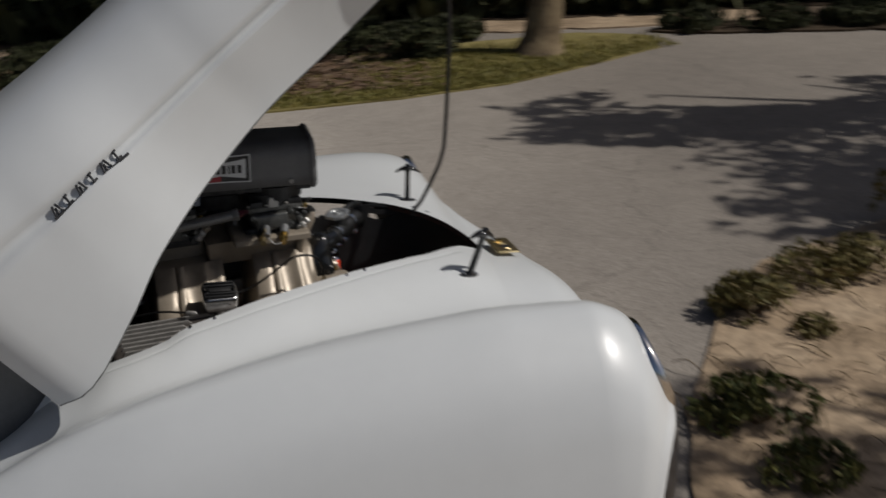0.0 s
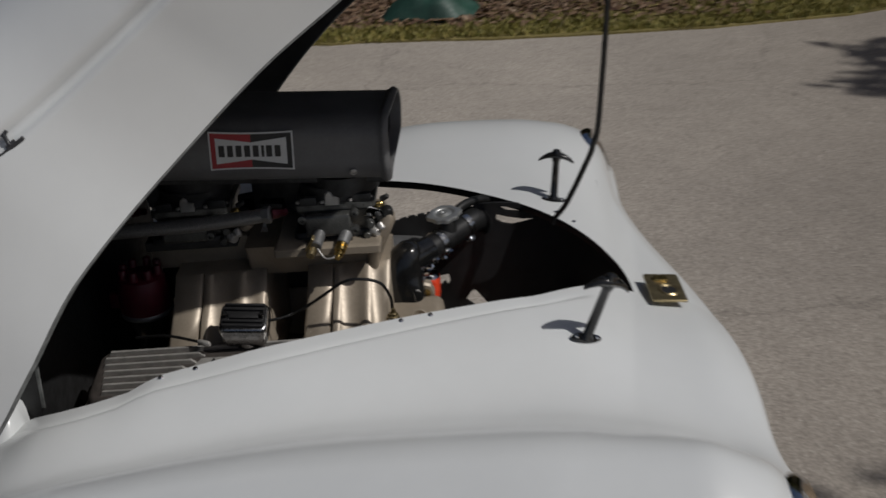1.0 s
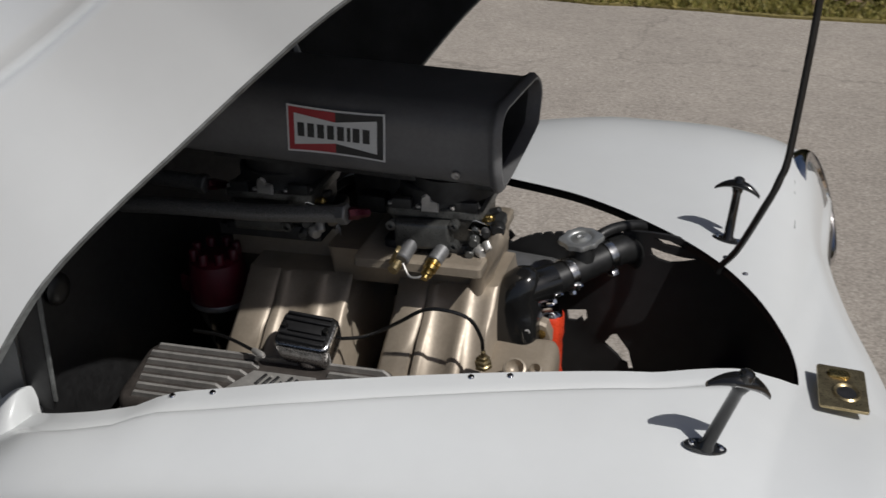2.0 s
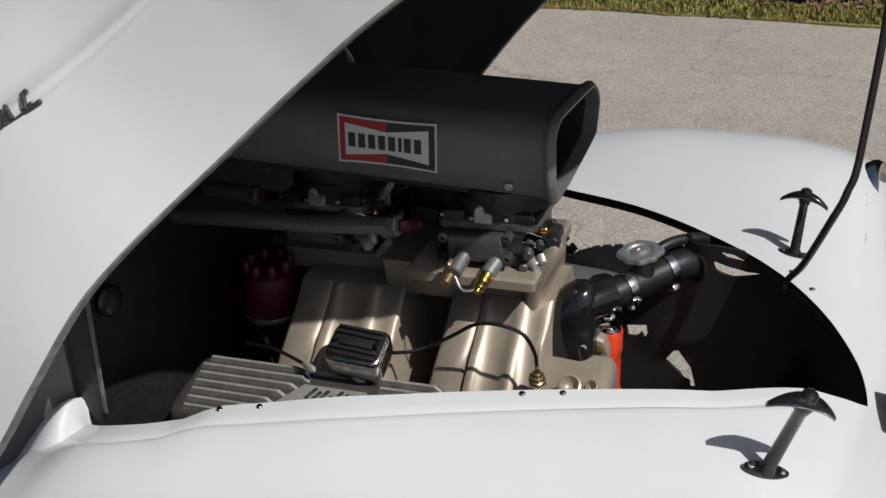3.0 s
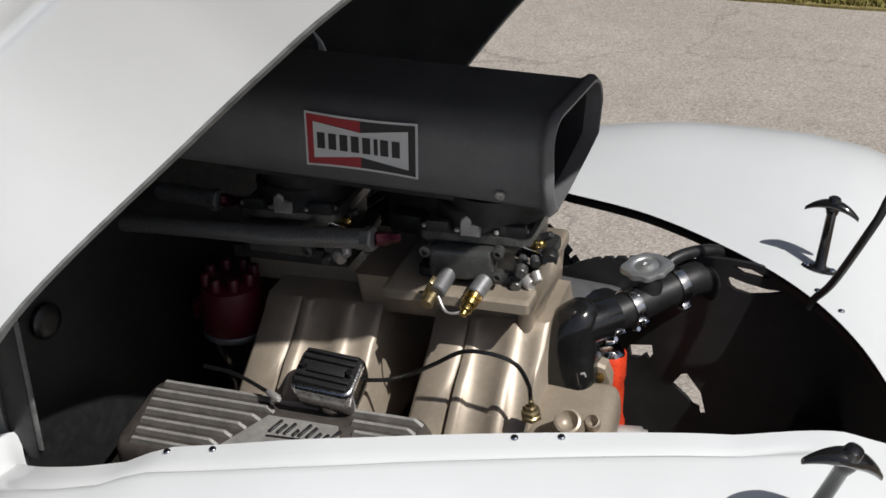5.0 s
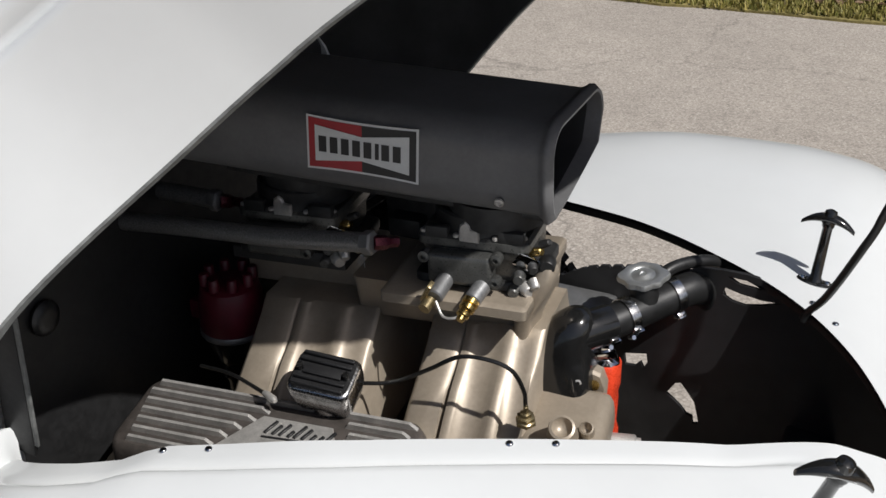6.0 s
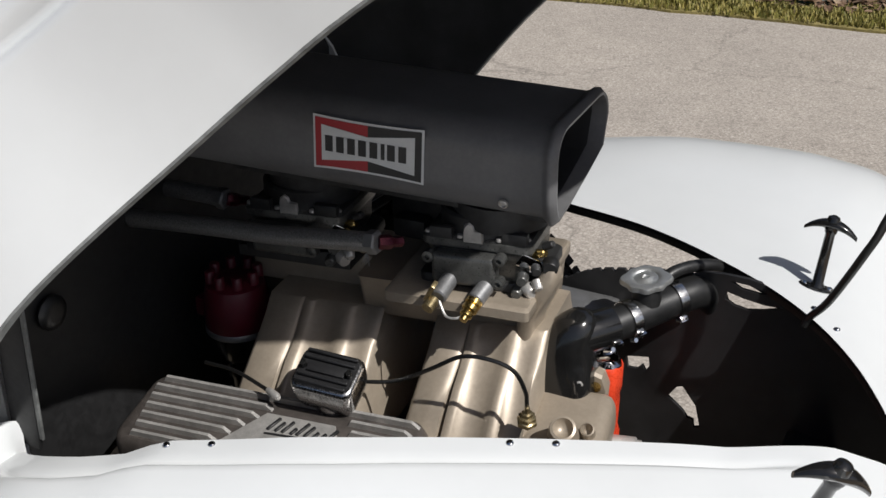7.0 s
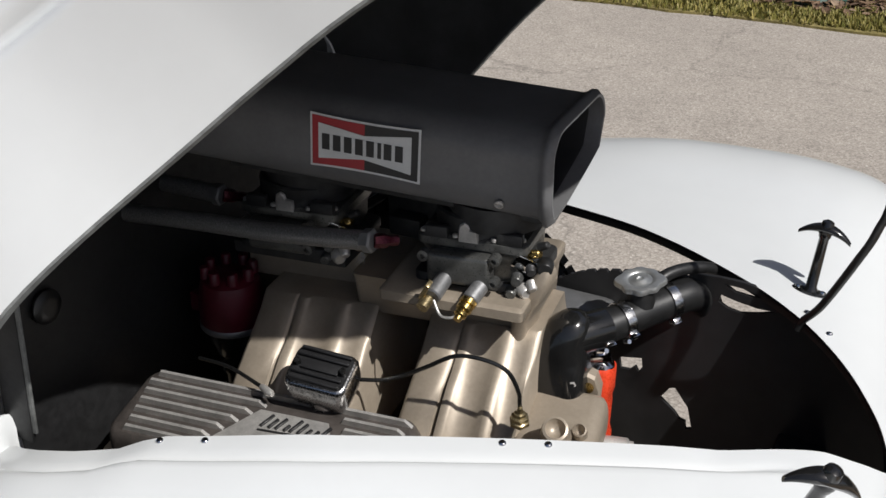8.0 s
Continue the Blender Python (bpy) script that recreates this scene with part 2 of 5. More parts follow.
FRONT_X = [(-0.95, 1.02), (-0.88, 1.10), (-0.75, 1.165), (-0.62, 1.172), (-0.5, 1.15), (-0.36, 1.125), (-0.22, 1.11), (-0.07, 1.082), (0.1, 1.025), (0.32, 0.935), (0.45, 0.895), (0.58, 0.88), (0.72, 0.865), (0.85, 0.82), (0.95, 0.74)]


def spline(q, knots):
    """A natural cubic spline through the knots."""
    xs, ys = np.array([k[0] for k in knots]), np.array([k[1] for k in knots])
    n = len(xs)
    h = np.diff(xs)
    a = np.eye(n)
    b = np.zeros(n)
    for i in range(1, n - 1):
        a[i, i - 1 : i + 2] = h[i - 1], 2 * (h[i - 1] + h[i]), h[i]
        b[i] = 6 * ((ys[i + 1] - ys[i]) / h[i] - (ys[i] - ys[i - 1]) / h[i - 1])
    m = np.linalg.solve(a, b)
    i = int(np.clip(np.searchsorted(xs, q) - 1, 0, n - 2))
    t, u = q - xs[i], xs[i + 1] - q
    return float((m[i] * u**3 + m[i + 1] * t**3) / (6 * h[i]) + (ys[i] / h[i] - m[i] * h[i] / 6) * u + (ys[i + 1] / h[i] - m[i + 1] * h[i] / 6) * t)


def shell_z(x, y, edge):
    q = abs(y)
    ze, yv, zv, zc = soft(x, RAIL_Z), soft(x, VALLEY_Y), soft(x, VALLEY_Z), soft(x, CROWN_Z)
    if y > 0:
        zc = soft(x, CROWN_Z_FAR)
    knots = [(edge, ze), ((edge + yv) / 2, (ze + zv) / 2 + 0.008), (yv, zv), ((yv + 0.67) / 2, (zv + zc) / 2 + 0.006), (0.67, zc), (0.79, zc - 0.07), (0.87, zc - 0.22), (0.93, zc - 0.5)]
    if y > 0:
        knots[1:4] = [((edge + 0.67) / 2, (ze + zc) / 2 + 0.013)]
    z = spline(q, knots)
    d = q - edge
    if x < 0.86 and y < 0:
        k = min(1, max(0, (d - 0.034) / 0.018))
        fade = min(1, max(0, (0.86 - x) / 0.1)) * min(1, max(0, (x + 0.05) / 0.06))
        z -= (0.012 * (1 - k * k * (3 - 2 * k)) + 0.006 * math.exp(-(((d - 0.040) / 0.008) ** 2))) * fade
    return z


def outward(edge_points, side, last=0.93):
    """Rows of points from the opening's edge to the outside of one half of the shell."""
    rows = []
    stations = list(np.linspace(-0.9, -0.12, 10)) + [-0.10 + 1.027 * (1 - (1 - i / 60) ** 1.8) for i in range(61)]
    for x in stations:
        ye = abs(soft(x, edge_points))
        t = max(0.0, (x - 0.45) / 0.477)
        row = [Vector((x, side * ye, shell_z(x, side * ye, ye)))]
        reach = last
        if side > 0 and x < 0.9:
            reach = last - 0.10 * math.exp(-(((x - 0.42) / 0.36) ** 4))
        tip_x = soft(side * 0.93, FRONT_X)
        ex, ey = x + (tip_x - 0.02 - x) * t**2.2 * 0.9, reach
        near = [0.008, 0.02, 0.028, 0.032, 0.036, 0.040, 0.044, 0.048, 0.053, 0.06]
        span = ey - ye
        steps = [d / span for d in near] + [0.06 / span + (1 - 0.06 / span) * (k / 30) ** 1.15 for k in range(1, 31)]
        for w in steps:
            px, py = x + (ex - x) * w, ye + span * w
            px = min(px, soft(side * py, FRONT_X) - 0.012)
            row.append(Vector((px, side * py, shell_z(px, side * py, abs(soft(min(px, 0.927), edge_points))))))
        rows.append(row)
    return rows


def front_rows(edge, side):
    """The nose: from the last outward row to the front edge, rolling over into the grille."""
    last = outward(edge, side)[-1]
    rows = [last]
    n = 14
    for i in range(1, n + 1):
        w = i / n
        row = []
        for p in last:
            fx = soft(p.y, FRONT_X)
            x = p.x + (fx - p.x) * w
            z = shell_z(x, p.y, 0.0 if x > 0.927 else abs(soft(x, edge)))
            row.append(Vector((x, p.y, z - 0.1 * max(0, w - 0.55) ** 2)))
        rows.append(row)
    return rows


car = thing("car", (0, 0, 0), "white vintage hot rod car with its hood raised, parked on asphalt", "car")
for side, edge in ((-1, EDGE_R), (1, EDGE_L)):
    bm = bmesh.new()
    top, nose = outward(edge, side), front_rows(edge, side)
    roll = [[p + Vector((dx, 0, -dz)) for p in nose[-1]] for dx, dz in ((0.006, 0.004), (0.011, 0.012), (0.013, 0.024))]
    grid_faces(bm, rows_of(bm, top))
    grid_faces(bm, rows_of(bm, nose + roll))
    bmesh.ops.remove_doubles(bm, verts=bm.verts, dist=0.0008)
    part("fender", bm, M["white"], car, "white painted front fender with a stepped hood rail", angle=75)
    # the dark inside of the panel, with the lip that hangs from the opening's edge
    bm = bmesh.new()
    inner = [[p + Vector((0, 0, -0.007 - 0.004 * min(1, k))) for k, p in enumerate(row)] for row in top]
    lip = [[row[0] + Vector((0, 0, -0.004)) for row in top], [row[0] + Vector((0, side * 0.004, -0.017)) for row in top]]
    grid_faces(bm, rows_of(bm, inner))
    grid_faces(bm, rows_of(bm, lip))
    grid_faces(bm, rows_of(bm, [[p + Vector((-0.004, 0, -0.012)) for p in row] for row in nose]))
    part("fender_liner", bm, M["black_body"], car, "black painted inside of the fender", angle=75)
    # grille and front face under the nose
    bm = bmesh.new()
    base = nose[-1]
    grid_faces(bm, rows_of(bm, [[p + Vector((dx, 0, -dz)) for p in base] for dx, dz in ((0.008, 0.026), (0.02, 0.06), (0.022, 0.14), (0.005, 0.3), (-0.05, 0.55))]))
    part("grille_panel", bm, M["grille"], car, "dark grille opening under the nose", angle=75)

# stainless rivets along the rail
rivet_mesh = None
for side, edge, xs in ((-1, EDGE_R, (0.185, 0.239, 0.552, 0.597)), (1, EDGE_L, (0.78, 0.815))):
    for x in xs:
        ye = abs(soft(x, edge)) + (0.0075 if side < 0 else 0.022)
        at = Vector((x, side * ye, shell_z(x, side * ye, abs(soft(x, edge))) - 0.0005))
        if rivet_mesh is None:
            bm = bmesh.new()
            add_lathe(bm, [(0.0048, 0), (0.0046, 0.0012), (0.0035, 0.0026), (0.0016, 0.0033)], Matrix(), 14)
            rv = part("rivet", bm, M["chrome"], car)
            rivet_mesh = rv.data
        else:
            rv = new("rivet", rivet_mesh)
            rv.parent = car
        rv.matrix_basis = Matrix.Translation(at) @ pose(0, 0, 0, 14 if side < 0 else -14, 0, 0)

# ---- hood, hinged at the cowl and raised ----
HINGE, LIFT = Vector((-0.10, 0, 1.0)), radians(41)
HOOD_EDGE = [(0.0, 0.57), (0.067, 0.593), (0.233, 0.586), (0.376, 0.551), (0.546, 0.481), (0.739, 0.437), (0.922, 0.39), (1.092, 0.37), (1.2, 0.368), (1.28, 0.35), (1.33, 0.26), (1.36, 0.13), (1.37, 0.03)]
HOOD_LOW = [(0.0, -0.03), (0.067, -0.048), (0.233, -0.009), (0.376, 0.038), (0.546, 0.061), (0.739, 0.071), (0.922, 0.062), (1.092, 0.061), (1.16, 0.025), (1.25, -0.02), (1.37, -0.07)]
HOOD_CREASE = [(0.0, 0.285), (0.15, 0.283), (0.3, 0.266), (0.5, 0.248), (0.86, 0.232), (1.2, 0.20), (1.31, 0.11), (1.37, -0.06)]
HOOD_CROWN = [(0.0, 0.2), (0.3, 0.215), (0.8, 0.215), (1.2, 0.17), (1.32, 0.09), (1.37, 0.02)]


def hood_point(s, y, h):
    """From closed-hood measures (along, across, up from its lower edge) to the raised hood."""
    c, n = math.cos(LIFT), math.sin(LIFT)
    y += 0.105 * min(1.0, max(0.0, s / 0.7))
    return Vector((HINGE.x + s * c - h * n, y, HINGE.z + s * n + h * c - 0.066 * (y + 0.42) / 0.84))


def hood_section(s, off=0.0):
    """Across the hood at one station: side wall, pressed crease, shoulder, crown, and the same back down."""
    w, low = soft(s, HOOD_EDGE) - off, soft(s, HOOD_LOW)
    crease, crown = soft(s, HOOD_CREASE) - off * 0.3, soft(s, HOOD_CROWN) - off * 0.7
    side = [(1.0, 0.0), (1.0, 0.25), (0.997, 0.5), (0.99, 0.75), (0.987, 0.82), (0.984, 0.855), (0.97, 0.885), (0.952, 0.91), (0.944, 0.94), (0.946, 0.965), (0.956, 1.0)]
    flare = 0.38 * max(0.0, s - 0.25)
    half = [(w * a * (1 + flare * b), low + (crease - low) * b) for a, b in side]
    w *= 1 + flare
    half += [(w * a, crease + crown * b) for a, b in ((0.954, 0.06), (0.938, 0.2), (0.90, 0.38), (0.83, 0.57), (0.72, 0.74), (0.57, 0.875), (0.4, 0.95), (0.2, 0.99), (0.0, 1.0))]
    pull, lift = lerp(s, [(0.3, 0.80), (0.6, 0.90), (0.8, 0.985), (1.0, 1.0), (1.1, 1.0), (1.25, 0.9)]), lerp(s, [(0.3, 0.02), (0.6, 0.02), (0.9, 0.0), (1.1, 0.0), (1.25, 0.10)])
    return [(-y, h) for y, h in half] + [(y * (pull + (1 - pull) * max(0.0, 1 - y / w)), h + lift * min(1.0, y / w)) for y, h in half[-2::-1]]


stations = [0.0, 0.015, 0.03, 0.05, 0.08, 0.12] + list(np.linspace(0.17, 1.37, 44))
bm = bmesh.new()
outer = [[hood_point(s, y, h) for y, h in hood_section(s)] for s in stations]
grid_faces(bm, rows_of(bm, outer))
hood = part("hood", bm, M["white"], car, "raised white hood with a pressed side crease", angle=80)
bm = bmesh.new()
inside = [[hood_point(s, y, h) for y, h in hood_section(s, 0.014)] for s in stations]
grid_faces(bm, rows_of(bm, inside))
part("hood_underside", bm, M["hood_inner"], hood, "black underside of the hood", angle=80)
bm = bmesh.new()
for k in (0, -1):
    a, b = [row[k] for row in outer], [row[k] for row in inside]
    drop = hood_point(0, 0, -0.003) - hood_point(0, 0, 0)
    grid_faces(bm, rows_of(bm, [[p for p in a], [p + drop for p in a], [p + drop for p in b], [p for p in b]]))
part("hood_edge", bm, M["edge"], hood, "bare grey hood edge", angle=30)

# plain panel that closes the body behind the cowl
bm = bmesh.new()
arch = [Vector((-0.9, y, z)) for y, z in ((-0.93, 0.2), (-0.93, 0.5), (-0.8, 0.66), (-0.56, 0.84), (-0.52, 1.05), (-0.4, 1.25), (-0.2, 1.32), (0, 1.33), (0.2, 1.32), (0.4, 1.25), (0.52, 1.05), (0.56, 0.84), (0.8, 0.66), (0.93, 0.5), (0.93, 0.2))]
lo, hi = [bm.verts.new(p) for p in arch], [bm.verts.new(p + Vector((-0.02, 0, 0))) for p in arch]
grid_faces(bm, [lo, hi], True)
bm.faces.new(lo)
bm.faces.new(hi[::-1])
part("body_panel", bm, M["white"], car, "plain white body panel", smooth=False)

# chrome name badge on the hood's side: plain bars on a strip
bm = bmesh.new()


def on_hood(s, h, out):
    """A point of the hood's outer side wall, a little proud of it."""
    sec = hood_section(s)
    k = [p for p in sec if p[0] < -0.2][:8]
    return hood_point(s, float(np.interp(h, [p[1] for p in k], [p[0] for p in k])) - out, h)


def badge_bar(bm, s0, h0, s1, h1, wide, lift=0.005):
    p, q = on_hood(s0, h0, 0.002), on_hood(s1, h1, 0.002)
    d = (q - p).normalized()
    n = Vector((0.05, -1, 0.05)).normalized()
    u = n.cross(d).normalized()
    n = d.cross(u)
    m = Matrix((d, u, n)).transposed().to_4x4()
    m.translation = (p + q) / 2
    add_box(bm, ((q - p).length, wide, lift), m, 0.0008, 1)


badge_bar(bm, 0.288, 0.236, 0.474, 0.222, 0.0055)
for k in range(6):
    s0 = 0.293 + 0.0308 * k
    h0 = 0.237 - 0.013 * (k / 6)
    for d0, d1, lo, hi in (((0.0, 0.006, 0.0, 0.02), (0.008, 0.008, 0.0, 0.013), (0.018, 0.013, 0.0, 0.02)), ((0.006, 0.006, 0.0, 0.02), (0.002, 0.012, 0.018, 0.019), (0.0, 0.014, 0.002, 0.002)))[k % 2]:
        badge_bar(bm, s0 + d0, h0 + lo, s0 + d1, h0 + hi, 0.0048)
part("badge", bm, M["badge"], hood, "dark chrome name badge with raised bars")

# ---- cowl and firewall ----
bm = bmesh.new()


def cowl_arch(x, w, base, top, off=0.0):
    return [Vector((x, -w * math.cos(a) * (1 + 0.06 * math.sin(2 * a) ** 2), base + (top - base) * math.sin(a) ** 0.7 - off)) for a in np.linspace(0, math.pi, 33)]


grid_faces(bm, rows_of(bm, [cowl_arch(x, w, b, t) for x, w, b, t in ((-0.103, 0.36, 0.90, 1.17), (-0.115, 0.37, 0.90, 1.19), (-0.2, 0.375, 0.89, 1.21), (-0.5, 0.45, 0.87, 1.27), (-0.9, 0.52, 0.84, 1.33))]))
part("cowl", bm, M["white"], car, "white cowl behind the engine bay, shaded by the hood", angle=60)
bm = bmesh.new()
ring = cowl_arch(-0.088, 0.345, 0.55, 1.33)
lo = [bm.verts.new(p) for p in ring]
hi = [bm.verts.new(p + Vector((-0.012, 0, 0))) for p in ring]
grid_faces(bm, [lo, hi])
bm.faces.new(lo)
bm.faces.new(hi[::-1])
part("firewall", bm, M["firewall"], car, "satin black firewall", angle=50)
# flange folded along the firewall's near edge, its paint worn to grey
bm = bmesh.new()
add_box(bm, (0.012, 0.004, 0.235), pose(-0.030, -0.343, 1.085, 0, 3, 0), 0.001)
part("flange", bm, M["edge"], car, "worn grey flange beside the firewall", angle=30)
bm = bmesh.new()
add_box(bm, (0.046, 0.006, 0.25), pose(-0.053, -0.3435, 1.078, 0, 3, 0), 0.002)
part("side_plate", bm, M["firewall"], car, "", angle=30)
# cowl side: the grey stands in for the hood's shade on white
bm = bmesh.new()
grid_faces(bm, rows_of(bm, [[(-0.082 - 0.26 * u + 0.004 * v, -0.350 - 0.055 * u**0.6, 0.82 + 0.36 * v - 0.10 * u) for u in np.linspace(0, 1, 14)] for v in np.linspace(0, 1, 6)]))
part("cowl_side", bm, M["primer"], car, "white cowl side, its grey colour standing in for the hood's shade", angle=60)
bm = bmesh.new()
add_lathe(bm, [(0.024, 0), (0.024, 0.004), (0.018, 0.009), (0.01, 0.010)], pose(-0.084, -0.25, 1.09, 0, 90, 0), 20)
part("grommet", bm, M["rubber"], car)

# raised white corner where the rail ends against the cowl
bm = bmesh.new()
crest = smooth_path([(-0.070, -0.341, 0.984), (-0.078, -0.37, 0.993), (-0.105, -0.388, 0.968), (-0.158, -0.4, 0.903), (-0.21, -0.41, 0.845), (-0.28, -0.42, 0.79), (-0.36, -0.44, 0.75)], 6)
rows = [[p + Vector((0.0, 0.006, -0.07)) for p in crest], [p + Vector((-0.001, 0.004, -0.005)) for p in crest], crest]
for k, (dx, dy, dz) in enumerate(((0.004, -0.006, -0.003), (0.010, -0.024, -0.016), (0.014, -0.032, -0.025), (0.016, -0.036, -0.033), (0.018, -0.05, -0.07))):
    rows.append([p + Vector((dx, dy * min(1, 0.35 + i / 9), dz - 0.012 * k * (i < 2))) for i, p in enumerate(crest)])
grid_faces(bm, rows_of(bm, rows))
part("fender_corner", bm, M["white"], car, "raised white fender corner against the cowl", angle=60)

# ---- lift-off hood latches ----


def hood_latch(label):
    t = thing("hood_latch", (0, 0, 0), label, "hood latch", "hood latches beside the engine bay")
    bm = bmesh.new()
    oval = [(0.026 * math.cos(a) * (1 + 0.12 * math.cos(a) ** 2), 0.0125 * math.sin(a)) for a in np.linspace(0, 2 * math.pi, 28, endpoint=False)]
    add_plate(bm, oval, 0.004, Matrix(), 0.0015)
    part("base_plate", bm, M["shiny_black"], t)
    bm = bmesh.new()
    add_lathe(bm, [(0.0125, 0.003), (0.0115, 0.006), (0.0088, 0.010), (0.0082, 0.05), (0.0078, 0.088), (0.0098, 0.091), (0.0098, 0.097)], Matrix(), 20)
    part("stem", bm, M["shiny_black"], t)
    bm = bmesh.new()
    rows = []
    for k in range(17):
        u = -1 + 2 * k / 16
        c = Vector((0.041 * u, 0, 0.104 - 0.013 * u * u - 0.002 * u**4))
        ry, rz = 0.0125 * (1 - 0.72 * abs(u) ** 1.6), 0.0075 * (1 - 0.6 * abs(u) ** 1.8)
        rows.append([bm.verts.new(c + Vector((0, ry * math.cos(a), rz * math.sin(a)))) for a in np.linspace(0, 2 * math.pi, 14, endpoint=False)])
    grid_faces(bm, rows, True)
    bm.faces.new(rows[0])
    bm.faces.new(rows[-1][::-1])
    add_lathe(bm, [(0.0115, 0.096), (0.0112, 0.108), (0.009, 0.1145), (0.004, 0.117)], Matrix(), 18)
    part("handle", bm, M["shiny_black"], t)
    for x in (-0.0195, 0.0195):
        bm = bmesh.new()
        add_lathe(bm, [(0.0052, 0.0036), (0.0046, 0.006), (0.002, 0.0072)], Matrix.Translation((x, 0, 0)), 12)
        part("screw", bm, M["chrome"], t)
    return t


def upright(at, axis, turn):
    """A pose at a point whose z follows the axis, turned about it."""
    q = Vector(axis).to_track_quat("Z", "Y").to_matrix().to_4x4()
    ref = q.to_3x3() @ Vector((1, 0, 0))
    want = Vector((math.cos(radians(turn)), math.sin(radians(turn)), 0))
    n = Vector(axis).normalized()
    want = (want - n * want.dot(n)).normalized()
    spin = math.atan2(ref.cross(want).dot(n), ref.dot(want))
    return Matrix.Translation(at) @ Matrix.Rotation(spin, 4, n) @ q


LATCH_R, LATCH_L = (Vector((x, y, shell_z(x, y, abs(soft(x, e))) - 0.001)) for x, y, e in ((0.850, -0.216, EDGE_R), (0.772, 0.270, EDGE_L)))
latch = hood_latch("shiny black T-handle hood latch on the white fender rail")
latch.matrix_basis = upright(LATCH_R, (0.36, -0.04, 1.0), 24) @ Matrix.Diagonal((0.95, 0.95, 1.09, 1))
second = copy_thing(latch, upright(LATCH_L, (0.08, 0.16, 1.0), -3) @ Matrix.Diagonal((0.88, 0.88, 0.80, 1)))
tagged(second, "shiny black T-handle hood latch beside the prop rod")

# latch plate at the nose, yellow zinc with a striker hole
strike = thing("striker_plate", (0.981, 0, 1.02), "yellow zinc hood striker plate with a round hole", "striker plate")
bm = bmesh.new()
PLATE = Matrix.Translation((0.981, 0.0, 1.020)) @ pose(0, 0, 0, 5, 6, 12)
add_plate(bm, rounded_outline(0.062, 0.088, 0.004, 3), 0.004, PLATE, 0.001)
part("plate", bm, M["zinc"], strike)
bm = bmesh.new()
add_lathe(bm, [(0.019, 0.0045), (0.0165, 0.0065), (0.0135, 0.005), (0.0125, 0.0042)], PLATE @ Matrix.Translation((0.004, -0.010, 0)), 24, cap=False)
part("striker_rim", bm, M["zinc"], strike)
bm = bmesh.new()
add_lathe(bm, [(0.0132, 0.0043), (0.004, 0.0046)], PLATE @ Matrix.Translation((0.004, -0.010, 0)), 24)
part("striker_hole", bm, M["black_body"], strike, "dark striker hole")
bm = bmesh.new()
add_plate(bm, rounded_outline(0.03, 0.016, 0.007, 4), 0.0075, PLATE @ Matrix.Translation((-0.004, 0.026, 0)), 0.002)
part("striker_boss", bm, M["brass"], strike)

# hood prop: a black rod with a kink, from the far rail up to the hood
bm = bmesh.new()
add_tube(bm, [(0.774, 0.199, 1.055), (0.780, 0.199, 1.070), (0.802, 0.185, 1.105), (0.836, 0.160, 1.185), (0.854, 0.158, 1.232), (0.866, 0.160, 1.30), (0.884, 0.150, 1.60), (0.862, 0.08, 1.84)], 0.0052, 10, 6)
single("prop_rod", bm, M["rubber"], "thin black hood prop rod standing on the fender rail", "prop rod")

# headlights: chrome rims round the lamp at each fender's front
for at, aim in ((Vector((1.150, -0.66, 0.985)), (1, -0.03, 0.42)), (Vector((0.858, 0.622, 0.990)), (1, 0.03, 0.36))):
    q = Matrix.Translation(at) @ Vector(aim).to_track_quat("Z", "Y").to_matrix().to_4x4() @ Matrix.Scale(0.92, 4)
    bm = bmesh.new()
    add_lathe(bm, [(0.117, -0.012), (0.119, 0.0), (0.117, 0.008), (0.110, 0.015), (0.101, 0.014), (0.096, 0.006)], q, 48, cap=False)
    lamp = part("headlight", bm, M["chrome"], car, "chrome headlight rim")
    bm = bmesh.new()
    add_lathe(bm, [(0.097, 0.006), (0.085, 0.012), (0.05, 0.020), (0.01, 0.022)], q, 40)
    part("lens", bm, M["lens"], lamp, "fluted glass headlight lens")

# ---- engine ----
engine = thing("engine", (0.25, 0.03, 0.6), "V8 engine with a gold tunnel ram intake and finned valve covers", "engine")

# block and heads, dark under the bay's shade
bm = bmesh.new()
add_box(bm, (0.56, 0.36, 0.26), pose(0.22, 0.05, 0.70, 0, -4, 0), 0.02)
block = part("engine_block", bm, M["gold_block"], engine, "gold painted engine block")
for side in (-1, 1):
    bm = bmesh.new()
    add_box(bm, (0.50, 0.15, 0.10), pose(0.205, 0.04 + side * 0.195, 0.855, side * -14, -4, 0), 0.012)
    part("cylinder_head", bm, M["gold"], engine)

# near valve cover: a base with raised fins, a smooth field for the maker's script
VC = Matrix.Translation((0.186, -0.172, 0.930)) @ pose(0, 0, 0, 11, -1.5, 6.5)


